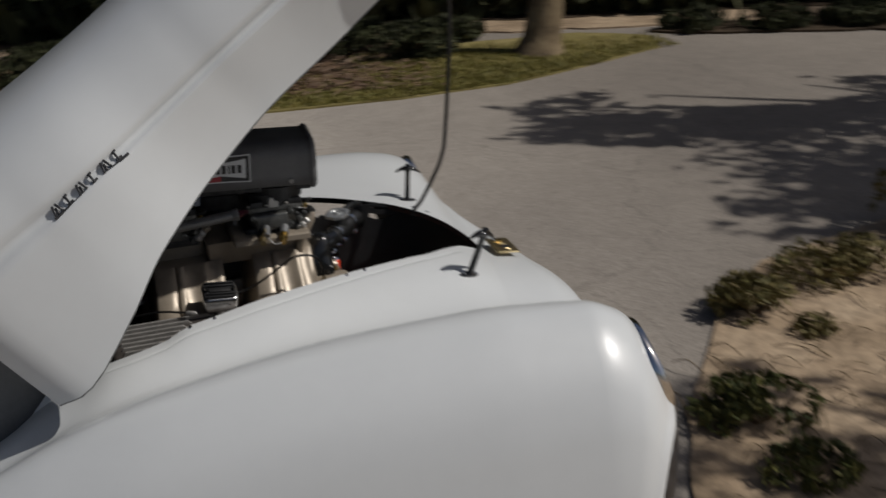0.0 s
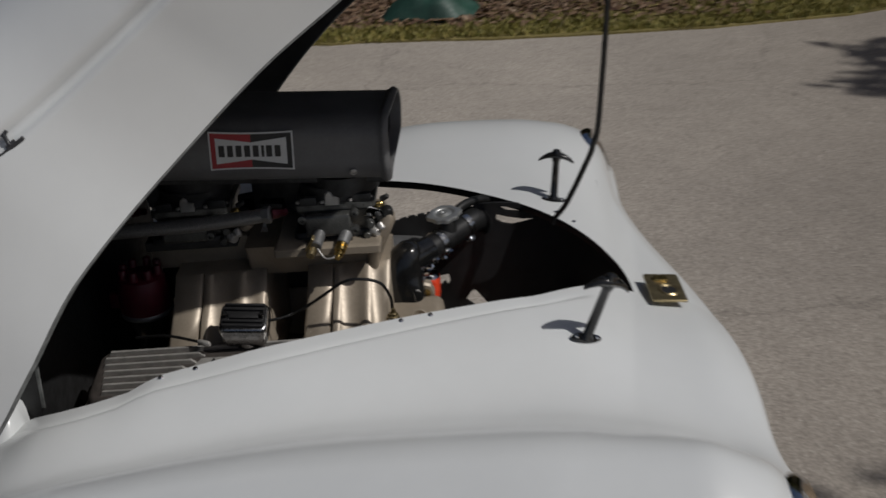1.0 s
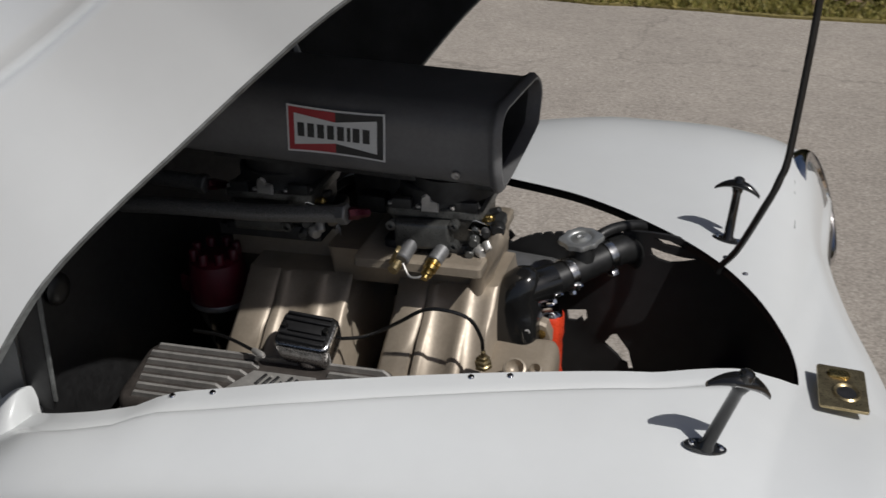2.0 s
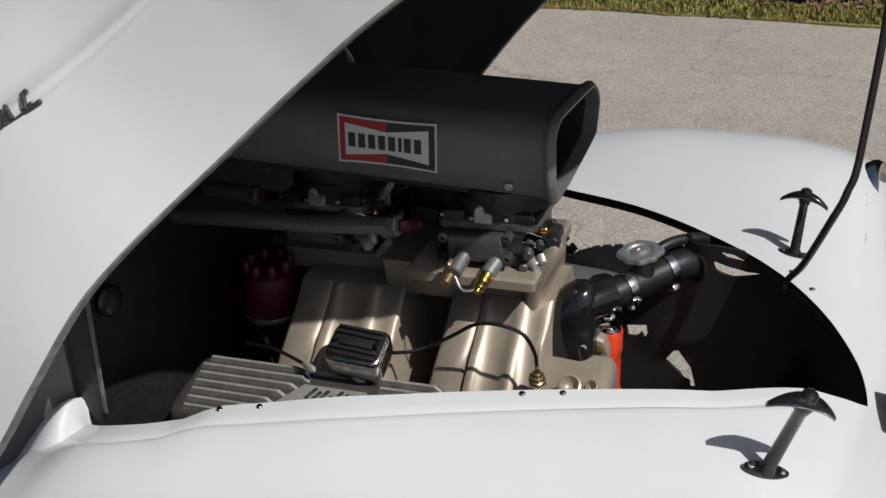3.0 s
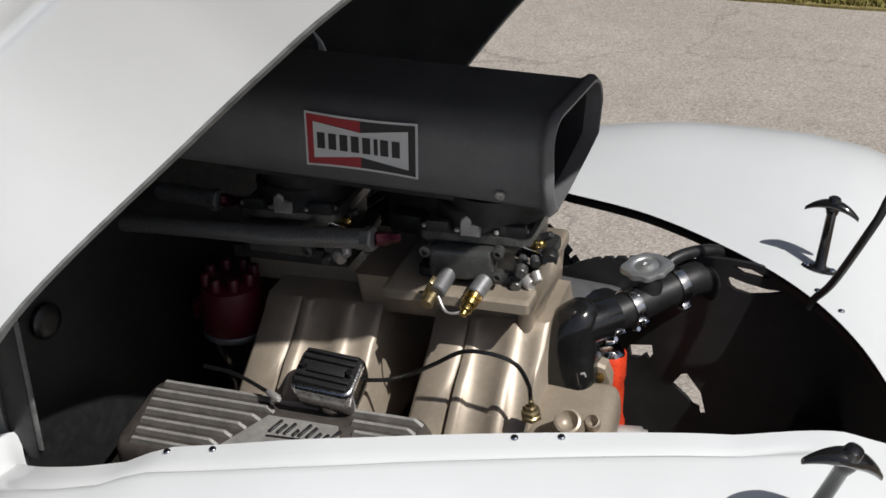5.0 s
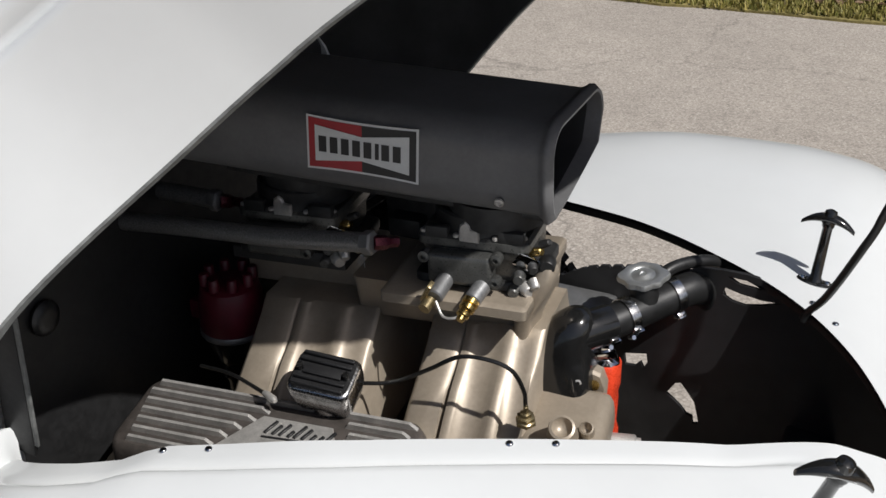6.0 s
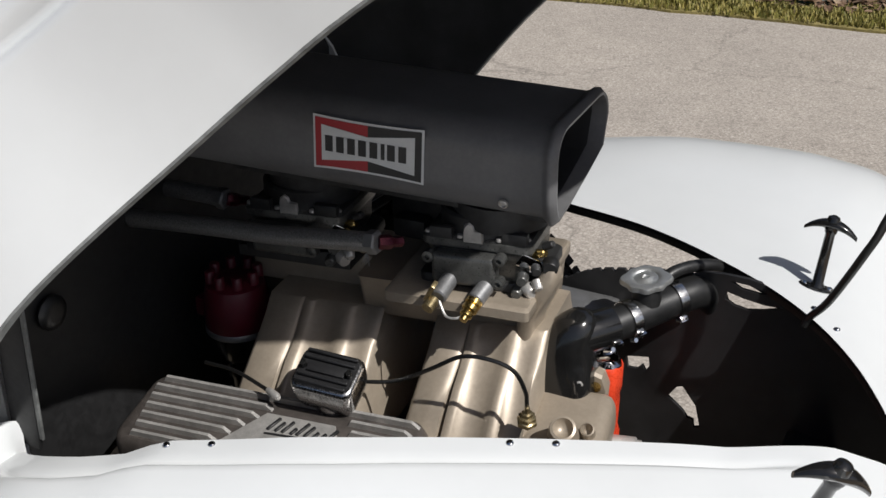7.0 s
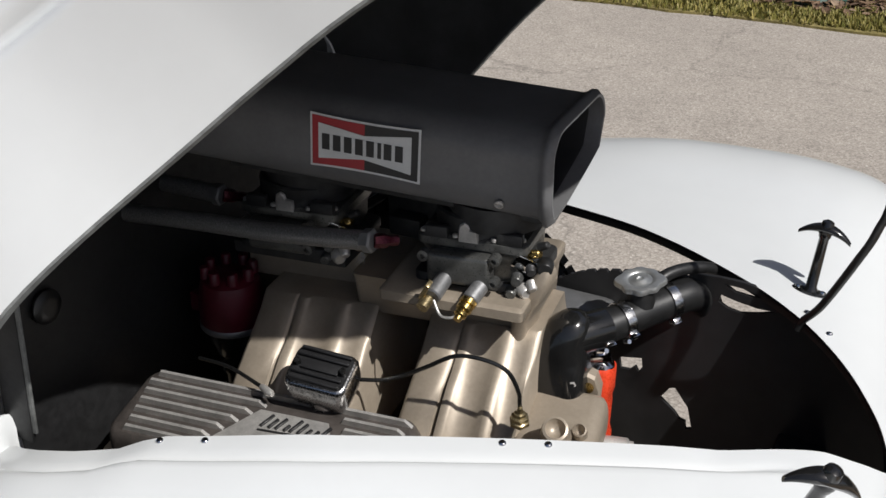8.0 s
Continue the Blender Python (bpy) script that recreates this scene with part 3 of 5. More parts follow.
def valve_cover(m):
    bm = bmesh.new()
    rows = []
    for z, w, l in ((-0.05, 0.137, 0.412), (-0.03, 0.139, 0.414), (0.0, 0.134, 0.408), (0.012, 0.128, 0.402), (0.017, 0.118, 0.39)):
        rows.append([bm.verts.new(m @ Vector((x, y, z))) for x, y in rounded_outline(l, w, 0.022, 5)])
    grid_faces(bm, rows, True)
    bm.faces.new(rows[-1])
    cover = part("valve_cover", bm, M["alu_dark"], engine, "dark finned aluminium valve cover")
    for k in range(7):
        y = 0.050 - 0.0172 * k
        for x0, x1 in ((-0.188 + 0.003 * k, -0.004 - 0.012 * k), (0.10 + 0.008 * k, 0.182)) if 0 < k else ((-0.18, 0.185),):
            bm = bmesh.new()
            h, w = 0.0095, 0.0028
            sec = [(-w, 0.016), (-w * 0.8, 0.016 + h), (w * 0.8, 0.016 + h), (w, 0.016)]
            ends = [[bm.verts.new(m @ Vector((x, y + a, b))) for a, b in sec] for x in (x0 - 0.006, x1 + 0.010)]
            ends[0][1].co = m @ Vector((x0, y - w * 0.8, 0.016 + h))
            ends[0][2].co = m @ Vector((x0, y + w * 0.8, 0.016 + h))
            ends[1][1].co = m @ Vector((x1, y - w * 0.8, 0.016 + h))
            ends[1][2].co = m @ Vector((x1, y + w * 0.8, 0.016 + h))
            grid_faces(bm, ends)
            bm.faces.new(ends[0])
            bm.faces.new(ends[1][::-1])
            part("fin", bm, M["alu"], cover, "bare ribbed metal fin")
    # the script, as slanting plain strokes on a smooth bare field
    bm = bmesh.new()
    add_plate(bm, [(-0.012, 0.026), (0.088, 0.026), (0.128, -0.046), (-0.058, -0.046)], 0.003, m @ Matrix.Translation((0, 0, 0.0155)), 0.001)
    part("script_field", bm, M["alu"], cover, "smooth bare metal field")
    bm = bmesh.new()
    for k in range(9):
        x = 0.008 + 0.0105 * k
        tall = (0.024, 0.018, 0.022, 0.012, 0.024, 0.02, 0.012, 0.012, 0.022)[k]
        add_box(bm, (0.0042, tall, 0.004), m @ Matrix.Translation((x, 0.004 + tall / 2 - 0.008, 0.0197)) @ pose(0, 0, 0, 0, 0, -22), 0.0006, 1)
    add_box(bm, (0.1, 0.0025, 0.0025), m @ Matrix.Translation((0.052, -0.007, 0.0195)) @ pose(0, 0, 0, 0, 0, 3), 0.0005, 1)
    part("script", bm, M["vinyl_black"], cover, "dark slanting script strokes")
    return cover


valve_cover(VC)

# far bank's cover, dark behind the intake
bm = bmesh.new()
add_box(bm, (0.40, 0.13, 0.12), pose(0.17, 0.25, 0.955, -12, -3, 3), 0.018, 3)
part("valve_cover", bm, M["carb_dark"], engine, "dark valve cover behind the intake")

# intake: a boxed plenum under the carburettors, flared runners down to the heads; the engine sits askew by a few degrees
SKEW = Matrix.Translation((0.30, 0, 0)) @ pose(0, 0, 0, 0, 0, 8) @ Matrix.Translation((-0.30, 0, 0))
bm = bmesh.new()
rows = []
for z, l, near, far in ((1.035, 0.235, 0.026, 0.150), (1.042, 0.245, 0.020, 0.158), (1.082, 0.249, 0.014, 0.160), (1.096, 0.253, 0.012, 0.162)):
    rows.append([bm.verts.new(SKEW @ Vector((0.349 + x, (near + far) / 2 + y, z + 0.01 * x))) for x, y in rounded_outline(l, far - near, 0.008, 4)])
grid_faces(bm, rows, True)
bm.faces.new(rows[0][::-1])
bm.faces.new(rows[-1])
plenum = part("plenum", bm, M["gold"], engine, "gold painted plenum")
# a wide flange under the front carburettor, standing out over the runners; under the rear one an added block, dark in
# colour for the shade there
bm = bmesh.new()
add_box(bm, (0.19, 0.09, 0.06), SKEW @ pose(0.128, 0.115, 1.065, 0, -0.6, 0), 0.008)
part("rear_plenum", bm, M["gold"], plenum, "narrower rear half of the plenum")
bm = bmesh.new()
add_box(bm, (0.17, 0.12, 0.018), SKEW @ pose(0.125, 0.082, 1.103, 0, -0.6, 0), 0.003)
part("shade_dark_block", bm, M["carb_dark"], plenum, "added block under the rear carburettor, coloured dark for shade")
bm, rows, x, l = bmesh.new(), [], 0.383, 0.192
for z, near, far, cut in ((1.0935, -0.030, 0.160, 0.008), (1.0955, -0.043, 0.166, 0.002), (1.098, -0.046, 0.168, 0.0), (1.1105, -0.046, 0.168, 0.0), (1.114, -0.042, 0.164, 0.003)):
    rows.append([bm.verts.new(SKEW @ Vector((x + u, (near + far) / 2 + v, z + 0.01 * (x - 0.256)))) for u, v in rounded_outline(l - 2 * cut, far - near, 0.006, 3)])
grid_faces(bm, rows, True)
bm.faces.new(rows[0][::-1])
bm.faces.new(rows[-1])
part("carburettor_flange", bm, M["gold"], plenum, "gold flange under a carburettor")
# upright web and mounting ear at the plenum's front corner
bm = bmesh.new()
rows = []
for z, x, y, a, b in ((0.94, 0.448, 0.062, 0.020, 0.06), (1.03, 0.452, 0.056, 0.020, 0.056), (1.07, 0.458, 0.050, 0.024, 0.056), (1.10, 0.470, 0.044, 0.030, 0.056), (1.13, 0.484, 0.038, 0.030, 0.044), (1.146, 0.490, 0.035, 0.022, 0.030), (1.152, 0.491, 0.035, 0.016, 0.024)):
    rows.append([bm.verts.new((x + u, y + v, z)) for u, v in rounded_outline(a, b, min(a, b) * 0.4, 4)])
grid_faces(bm, rows, True)
bm.faces.new(rows[0][::-1])
bm.faces.new(rows[-1])
part("front_web", bm, M["gold"], engine, "gold cast web at the plenum's front corner")


def runner(x0, x1, label=""):
    """One pair of runners: a flared block with rounded ribs on its near face."""
    bm = bmesh.new()
    mid, half = (x0 + x1) / 2, (x1 - x0) / 2
    rib = [(-1, 0.002), (-0.93, -0.006), (-0.62, -0.008), (-0.44, -0.007), (-0.38, 0.002), (-0.34, -0.013), (-0.26, -0.016), (-0.18, -0.012), (-0.1, -0.003), (0.1, -0.002), (0.26, -0.003), (0.36, -0.016), (0.46, -0.017), (0.54, -0.010), (0.62, -0.002), (0.8, 0.0), (0.92, -0.003), (1, 0.008)]
    rows = []
    for z, y0, y1, grow in ((0.86, -0.150, 0.24, 1.06), (0.90, -0.128, 0.22, 1.05), (0.935, -0.105, 0.19, 1.03), (0.965, -0.080, 0.17, 1.0), (0.99, -0.056, 0.15, 0.97), (1.01, -0.034, 0.14, 0.95), (1.03, -0.014, 0.13, 0.94), (1.05, 0.004, 0.12, 0.94)):
        row = [(mid + half * grow * u, y0 + v * (1.0 if z < 1.0 else 0.6), z) for u, v in rib]
        row += [(mid + half * grow, y1, z), (mid, y1 + 0.01, z), (mid - half * grow, y1, z)]
        rows.append([bm.verts.new(SKEW @ Vector((a + 0.03 * (c - 0.95), b + 0.012, c + 0.02 * (a - 0.3)))) for a, b, c in row])
    grid_faces(bm, rows, True)
    bm.faces.new(rows[0][::-1])
    bm.faces.new(rows[-1])
    return part("runner", bm, M["gold"], engine, label, angle=50)


runner(0.328, 0.490, "gold runners at the engine's front")
runner(0.080, 0.262, "gold runners at the engine's back")

# front boss, sender and gold cover pieces at the water outlet
bm = bmesh.new()
add_box(bm, (0.11, 0.15, 0.06), pose(0.535, -0.015, 0.935, 10, -2, 10), 0.022, 4)
part("water_crossover", bm, M["gold"], engine, "lumpy gold water crossover")
for p, r in (((0.552, -0.066, 0.992), 0.016), ((0.572, -0.036, 0.978), 0.009), ((0.530, -0.086, 0.968), 0.011)):
    bm = bmesh.new()
    add_lathe(bm, [(r * 1.25, -0.03), (r * 1.1, -0.004), (r, 0.003), (r * 0.8, 0.004), (r * 0.62, -0.004), (r * 0.3, -0.008)], Matrix.Translation(p) @ Vector((0.2, -0.6, 0.8)).to_track_quat("Z", "Y").to_matrix().to_4x4(), 24)
    part("boss", bm, M["gold"], engine)
bm = bmesh.new()
add_lathe(bm, [(0.019, -0.004), (0.019, 0.003), (0.0165, 0.005), (0.0165, 0.012), (0.0115, 0.014), (0.0105, 0.02), (0.0065, 0.022), (0.005, 0.033)], Matrix.Translation((0.505, -0.068, 0.990)) @ pose(0, 0, 0, 8, 4, 0) @ Matrix.Scale(0.7, 4), 6)
part("sender", bm, M["zinc"], engine, "hexagonal brass coloured temperature sender")
bm = bmesh.new()
add_tube(bm, [(0.505, -0.068, 1.012), (0.504, -0.072, 1.036), (0.492, -0.080, 1.066), (0.465, -0.090, 1.080), (0.43, -0.096, 1.078), (0.39, -0.094, 1.050), (0.35, -0.085, 1.020), (0.315, -0.08, 1.000), (0.28, -0.08, 0.99)], 0.0028, 8, 8)
part("sender_wire", bm, M["wire"], engine, "thin black wire")
bm = bmesh.new()
add_tube(bm, [(0.03, -0.10, 0.962), (0.10, -0.12, 0.978), (0.17, -0.14, 0.978)], 0.0028, 8, 8)
part("plug_wire", bm, M["wire"], engine, "thin black wire")
bm = bmesh.new()
add_lathe(bm, [(0.004, 0.0), (0.0052, 0.006), (0.0052, 0.022), (0.003, 0.026)], frame_of((0.165, -0.138, 0.978), (0.195, -0.15, 0.978)), 12)
part("wire_end", bm, M["alu"], engine)

# orange water pump leg with its gold bracket
bm = bmesh.new()
rows = []
for z, x, y, w in ((0.80, 0.550, 0.110, 0.021), (0.872, 0.551, 0.110, 0.021), (0.884, 0.552, 0.110, 0.0175), (0.925, 0.5535, 0.110, 0.0175), (0.935, 0.554, 0.110, 0.0165), (0.946, 0.5545, 0.110, 0.0185), (0.980, 0.555, 0.110, 0.0185), (0.985, 0.555, 0.110, 0.0165)):
    rows.append([bm.verts.new((x + a - 0.012, y + b, z)) for a, b in rounded_outline(2 * w, 2 * w * 1.2, w * 0.6, 4)])
grid_faces(bm, rows, True)
bm.faces.new(rows[-1])
part("water_pump", bm, M["orange"], engine, "bright orange water pump body")
bm = bmesh.new()
add_plate(bm, [(-0.022, -0.14), (0.010, -0.14), (0.013, -0.05), (0.015, -0.01), (0.008, 0.008), (-0.004, 0.012), (-0.012, 0.004), (-0.013, -0.03)], 0.02, Matrix.Translation((0.541, 0.085, 0.982)) @ pose(0, 0, 0, 90, 0, 8), 0.004)
part("bracket", bm, M["gold"], engine, "gold bracket with a bolt hole")
bm = bmesh.new()
add_lathe(bm, [(0.0075, 0), (0.0075, 0.002), (0.0045, 0.003)], Matrix.Translation((0.544, 0.0645, 0.974)) @ pose(0, 0, 0, 90, 0, 8), 16)
part("bracket_bolt", bm, M["brass"], engine)
bm = bmesh.new()
add_lathe(bm, [(0.021, 0.0), (0.022, 0.003), (0.018, 0.006), (0.011, 0.011), (0.010, 0.019), (0.0125, 0.022), (0.0125, 0.026)], Matrix.Translation((0.541, 0.110, 0.984)), 8)
add_box(bm, (0.040, 0.010, 0.012), pose(0.541, 0.100, 0.998, 10, -14, 20), 0.003)
add_cyl(bm, (0.534, 0.098, 0.992), (0.524, 0.090, 0.994), 0.006, 0.0055, 10, 0.001)
part("pump_fitting", bm, M["chrome"], engine, "bright fitting on the water pump")
bm = bmesh.new()
add_cyl(bm, (0.553, 0.088, 0.872), (0.594, 0.10, 0.874), 0.013, 0.011, 12, 0.002)
add_cyl(bm, (0.588, 0.098, 0.874), (0.600, 0.102, 0.874), 0.008, 0.007, 10)
part("lower_fitting", bm, M["alu"], engine)

# alternator housing behind the elbow
bm = bmesh.new()
add_box(bm, (0.12, 0.11, 0.10), pose(0.462, 0.185, 0.968, 0, 6, 10), 0.018, 3)
part("alternator", bm, M["alu_dull"], engine, "dull aluminium housing")

# ---- black water neck, hose, filler and clamps ----
neck = thing("water_neck", (0.49, 0.06, 0.92), "shiny black water outlet elbow bolted to the intake", "water neck")
bm = bmesh.new()
rows = []
for z, x, y, a, b, r in ((0.958, 0.491, 0.066, 0.106, 0.084, 0.016), (0.985, 0.493, 0.067, 0.098, 0.078, 0.020), (1.008, 0.498, 0.070, 0.080, 0.069, 0.028), (1.028, 0.502, 0.073, 0.070, 0.064, 0.031), (1.046, 0.506, 0.076, 0.063, 0.060, 0.0298), (1.060, 0.509, 0.078, 0.052, 0.050, 0.0248), (1.069, 0.512, 0.080, 0.034, 0.034, 0.0169), (1.073, 0.513, 0.081, 0.012, 0.012, 0.0059)):
    rows.append([bm.verts.new((x + u, y + v, z)) for u, v in rounded_outline(a, b, r, 6)])
grid_faces(bm, rows, True)
bm.faces.new(rows[0][::-1])
bm.faces.new(rows[-1])
part("elbow", bm, M["shiny_black"], neck, angle=60)
bm = bmesh.new()
add_tube(bm, [(0.512, 0.076, 1.036), (0.524, 0.092, 1.037), (0.534, 0.106, 1.037), (0.542, 0.118, 1.037)], 0.0272, 28, 6)
part("outlet", bm, M["shiny_black"], neck)
bm = bmesh.new()
add_box(bm, (0.090, 0.088, 0.034), pose(0.500, 0.058, 0.949, 0, -4, 8), 0.011, 3)
part("foot", bm, M["shiny_black"], neck)
bm = bmesh.new()
add_lathe(bm, [(0.007, -0.006), (0.007, 0.004), (0.004, 0.005), (0.0033, 0.002)], Matrix.Translation((0.531, 0.038, 0.990)) @ pose(0, 0, 0, 80, 0, 25) @ Matrix.Scale(0.75, 4), 6)
part("bolt", bm, M["alu"], neck, "bright socket bolt")

hose = thing("radiator_hose", (0.6, 0.16, 1.0), "black rubber radiator hose with steel clamps and an inline filler", "radiator hose")
bm = bmesh.new()
HOSE = [(0.528, 0.100, 1.035), (0.541, 0.118, 1.037), (0.560, 0.147, 1.040), (0.580, 0.18, 1.043), (0.602, 0.213, 1.047), (0.618, 0.237, 1.048), (0.632, 0.258, 1.038), (0.640, 0.272, 1.000), (0.642, 0.28, 0.94)]
add_tube(bm, HOSE, 0.0235, 24, 8)
part("hose", bm, M["rubber"], hose)
path = smooth_path(HOSE, 8)
for k in (6, 15, 31):
    c, d = path[k], (path[k + 1] - path[k - 1]).normalized()
    q = Matrix.Translation(c) @ d.to_track_quat("Z", "Y").to_matrix().to_4x4()
    bm = bmesh.new()
    add_lathe(bm, [(0.0245, -0.0065), (0.0262, -0.0065), (0.0266, 0.0), (0.0262, 0.0065), (0.0245, 0.0065)], q, 32, cap=False)
    clamp = part("hose_clamp", bm, M["clamp"], hose, "slotted stainless hose clamp")
    bm = bmesh.new()
    add_box(bm, (0.009, 0.007, 0.012), q @ pose(0, 0, 0, 0, 0, (200, 230, 250)[k % 3]) @ Matrix.Translation((0.029, 0, 0)), 0.0012)
    add_cyl(bm, q @ Vector((-0.016, -0.026, 0)), q @ Vector((-0.006, -0.031, 0)), 0.0032, seg=10)
    part("clamp_screw", bm, M["chrome"], clamp)
bm = bmesh.new()
add_cyl(bm, (0.574, 0.168, 1.052), (0.569, 0.174, 1.082), 0.019, 0.021, 24)
part("filler_neck", bm, M["rubber"], hose)
# octagonal pressed cap with ears
cap_m = Matrix.Translation((0.568, 0.176, 1.086)) @ pose(0, 0, 0, 7, -6, 20) @ Matrix.Scale(0.84, 4)
bm = bmesh.new()
rows = []
for r, z, lobes in ((0.031, -0.006, 0.0), (0.0345, -0.005, 0.05), (0.035, 0.0, 0.05), (0.0335, 0.004, 0.04), (0.027, 0.0055, 0.0), (0.021, 0.004, 0.0), (0.0195, 0.0025, 0.0), (0.012, 0.003, 0.0), (0.009, 0.0055, 0.0), (0.0055, 0.0058, 0.0), (0.004, 0.0035, 0.0)):
    ring = []
    for k in range(64):
        a = 2 * math.pi * k / 64
        s = r * (1 + lobes * math.cos(8 * a)) * (1 + (0.16 if lobes else 0) * max(0, abs(math.cos(a)) - 0.86) / 0.14)
        ring.append(bm.verts.new(cap_m @ Vector((s * math.cos(a), s * math.sin(a), z))))
    rows.append(ring)
grid_faces(bm, rows, True)
bm.faces.new(rows[-1])
bm.faces.new(rows[0][::-1])
part("radiator_cap", bm, M["cap"], hose, "pressed steel radiator cap with ears")
bm = bmesh.new()
add_tube(bm, [(0.580, 0.190, 1.074), (0.594, 0.216, 1.084), (0.614, 0.246, 1.084), (0.636, 0.278, 1.074), (0.652, 0.31, 1.05)], 0.0085, 16, 8)
part("overflow_hose", bm, M["rubber"], hose)

# ---- carburettors ----


def carburettor(label):
    """A four-barrel carburettor about its base's middle, front to +x, near side to -y."""
    t = thing("carburettor", (0, 0, 0), label, "carburettor", "twin carburettors under the scoop")
    bm = bmesh.new()
    add_plate(bm, rounded_outline(0.16, 0.13, 0.012, 4), 0.012, Matrix(), 0.002)
    part("base", bm, M["carb_dark"], t)
    bm = bmesh.new()
    rows = []
    for z, l, w in ((0.012, 0.12, 0.112), (0.02, 0.128, 0.12), (0.042, 0.13, 0.122), (0.05, 0.14, 0.13), (0.056, 0.14, 0.13)):
        rows.append([bm.verts.new((x, y, z)) for x, y in rounded_outline(l, w, 0.016, 4)])
    grid_faces(bm, rows, True)
    bm.faces.new(rows[-1])
    part("main_body", bm, M["carb"], t)
    bm = bmesh.new()
    rows = []
    for z, l, w in ((0.056, 0.146, 0.136), (0.066, 0.146, 0.136), (0.070, 0.138, 0.128)):
        rows.append([bm.verts.new((x, y, z)) for x, y in rounded_outline(l, w, 0.012, 4)])
    grid_faces(bm, rows, True)
    bm.faces.new(rows[-1])
    part("air_horn", bm, M["carb"], t)
    bm = bmesh.new()
    add_lathe(bm, [(0.066, 0.066), (0.066, 0.094), (0.063, 0.097)], Matrix(), 40)
    part("throat", bm, M["carb_dark"], t)
    # near bowl, with its cast cover and ears
    bm = bmesh.new()
    add_box(bm, (0.084, 0.024, 0.042), Matrix.Translation((-0.012, -0.074, 0.032)), 0.007, 3)
    part("float_bowl", bm, M["carb"], t)
    for x, z in ((0.036, 0.052), (0.034, 0.020), (-0.058, 0.046)):
        bm = bmesh.new()
        add_lathe(bm, [(0.0075, 0), (0.0075, 0.012), (0.0035, 0.013), (0.003, 0.008)], Matrix.Translation((x, -0.074, z)) @ pose(0, 0, 0, 90, 0, 0), 14)
        part("boss", bm, M["carb"], t)
    # fuel inlet stubs
    bm = bmesh.new()
    add_cyl(bm, (-0.03, -0.08, 0.018), (-0.036, -0.112, 0.006), 0.0112, seg=18, bevel=0.002)
    part("inlet", bm, M["alu_dull"], t, "dull alloy inlet stub")
    bm = bmesh.new()
    add_cyl(bm, (0.018, -0.08, 0.014), (0.010, -0.104, 0.003), 0.0112, seg=18, bevel=0.002)
    part("inlet", bm, M["alu_dull"], t, "dull alloy inlet stub")
    bm = bmesh.new()
    q = frame_of((0.010, -0.104, 0.003), (0.002, -0.132, -0.012))
    add_lathe(bm, [(0.011, 0.0), (0.011, 0.006), (0.0085, 0.007), (0.0105, 0.009), (0.0105, 0.015), (0.0075, 0.017), (0.0085, 0.019), (0.0085, 0.024), (0.0055, 0.026), (0.0055, 0.031), (0.003, 0.031)], q, 12)
    part("fitting", bm, M["brass"], t, "stepped brass fuel fitting")
    bm = bmesh.new()
    add_box(bm, (0.006, 0.012, 0.034), Matrix.Translation((-0.045, -0.112, 0.013)) @ pose(0, 0, 0, 20, 30, 0), 0.0015)
    add_cyl(bm, (-0.042, -0.108, 0.0), (-0.046, -0.124, -0.006), 0.008, seg=10)
    part("lever", bm, M["zinc"], t, "plated throttle lever")
    bm = bmesh.new()
    add_tube(bm, [(-0.032, -0.118, 0.004), (-0.020, -0.128, -0.010), (-0.006, -0.130, -0.010), (0.004, -0.126, -0.006)], 0.0018, 8, 6)
    part("link_rod", bm, M["alu"], t)
    # vent towers, cover and screws on the air horn
    bm = bmesh.new()
    add_plate(bm, [(-0.016, 0), (0.010, 0), (0.010, 0.016), (0.0, 0.018), (-0.002, 0.024), (-0.008, 0.027), (-0.014, 0.023), (-0.016, 0.014)], 0.012, Matrix.Translation((0.0, -0.058, 0.064)) @ pose(0, 0, 0, 90, 0, 0), 0.002)
    part("vent_tower", bm, M["alu"], t, "pale cast vent tower")
    for x, y, l in ((-0.045, -0.064, 0.03), (0.05, -0.062, 0.034)):
        bm = bmesh.new()
        add_box(bm, (l, 0.012, 0.016), Matrix.Translation((x, y, 0.074)), 0.003)
        part("cover", bm, M["carb_dark"], t)
    for x, y in ((-0.065, -0.06), (-0.02, -0.066), (0.03, -0.064), (0.064, -0.055), (0.066, 0.05), (-0.066, 0.05)):
        bm = bmesh.new()
        add_lathe(bm, [(0.0045, 0.0), (0.0045, 0.003), (0.003, 0.0042)], Matrix.Translation((x, y, 0.0695)), 10)
        part("screw", bm, M["alu"], t)
    # front linkage cluster
    for p, q, r, mat in (((0.058, -0.036, 0.026), (0.080, -0.046, 0.024), 0.010, "carb"), ((0.064, -0.044, 0.046), (0.086, -0.050, 0.054), 0.0065, "brass"), ((0.090, -0.042, 0.036), (0.094, -0.060, 0.036), 0.0115, "rubber"), ((0.062, -0.056, 0.006), (0.074, -0.068, 0.004), 0.010, "alu"), ((0.082, -0.046, 0.060), (0.096, -0.050, 0.068), 0.0055, "carb_dark"), ((0.060, -0.064, 0.024), (0.062, -0.078, 0.024), 0.0085, "carb"), ((0.052, -0.062, 0.004), (0.054, -0.076, 0.003), 0.008, "carb"), ((0.076, -0.058, 0.018), (0.082, -0.068, 0.010), 0.0075, "alu"), ((0.084, -0.034, 0.012), (0.10, -0.040, 0.022), 0.010, "gold"), ((0.072, -0.05, 0.034), (0.078, -0.064, 0.032), 0.0075, "carb_dark")):
        bm = bmesh.new()
        add_cyl(bm, p, q, r, r * 0.85, 14, 0.0015)
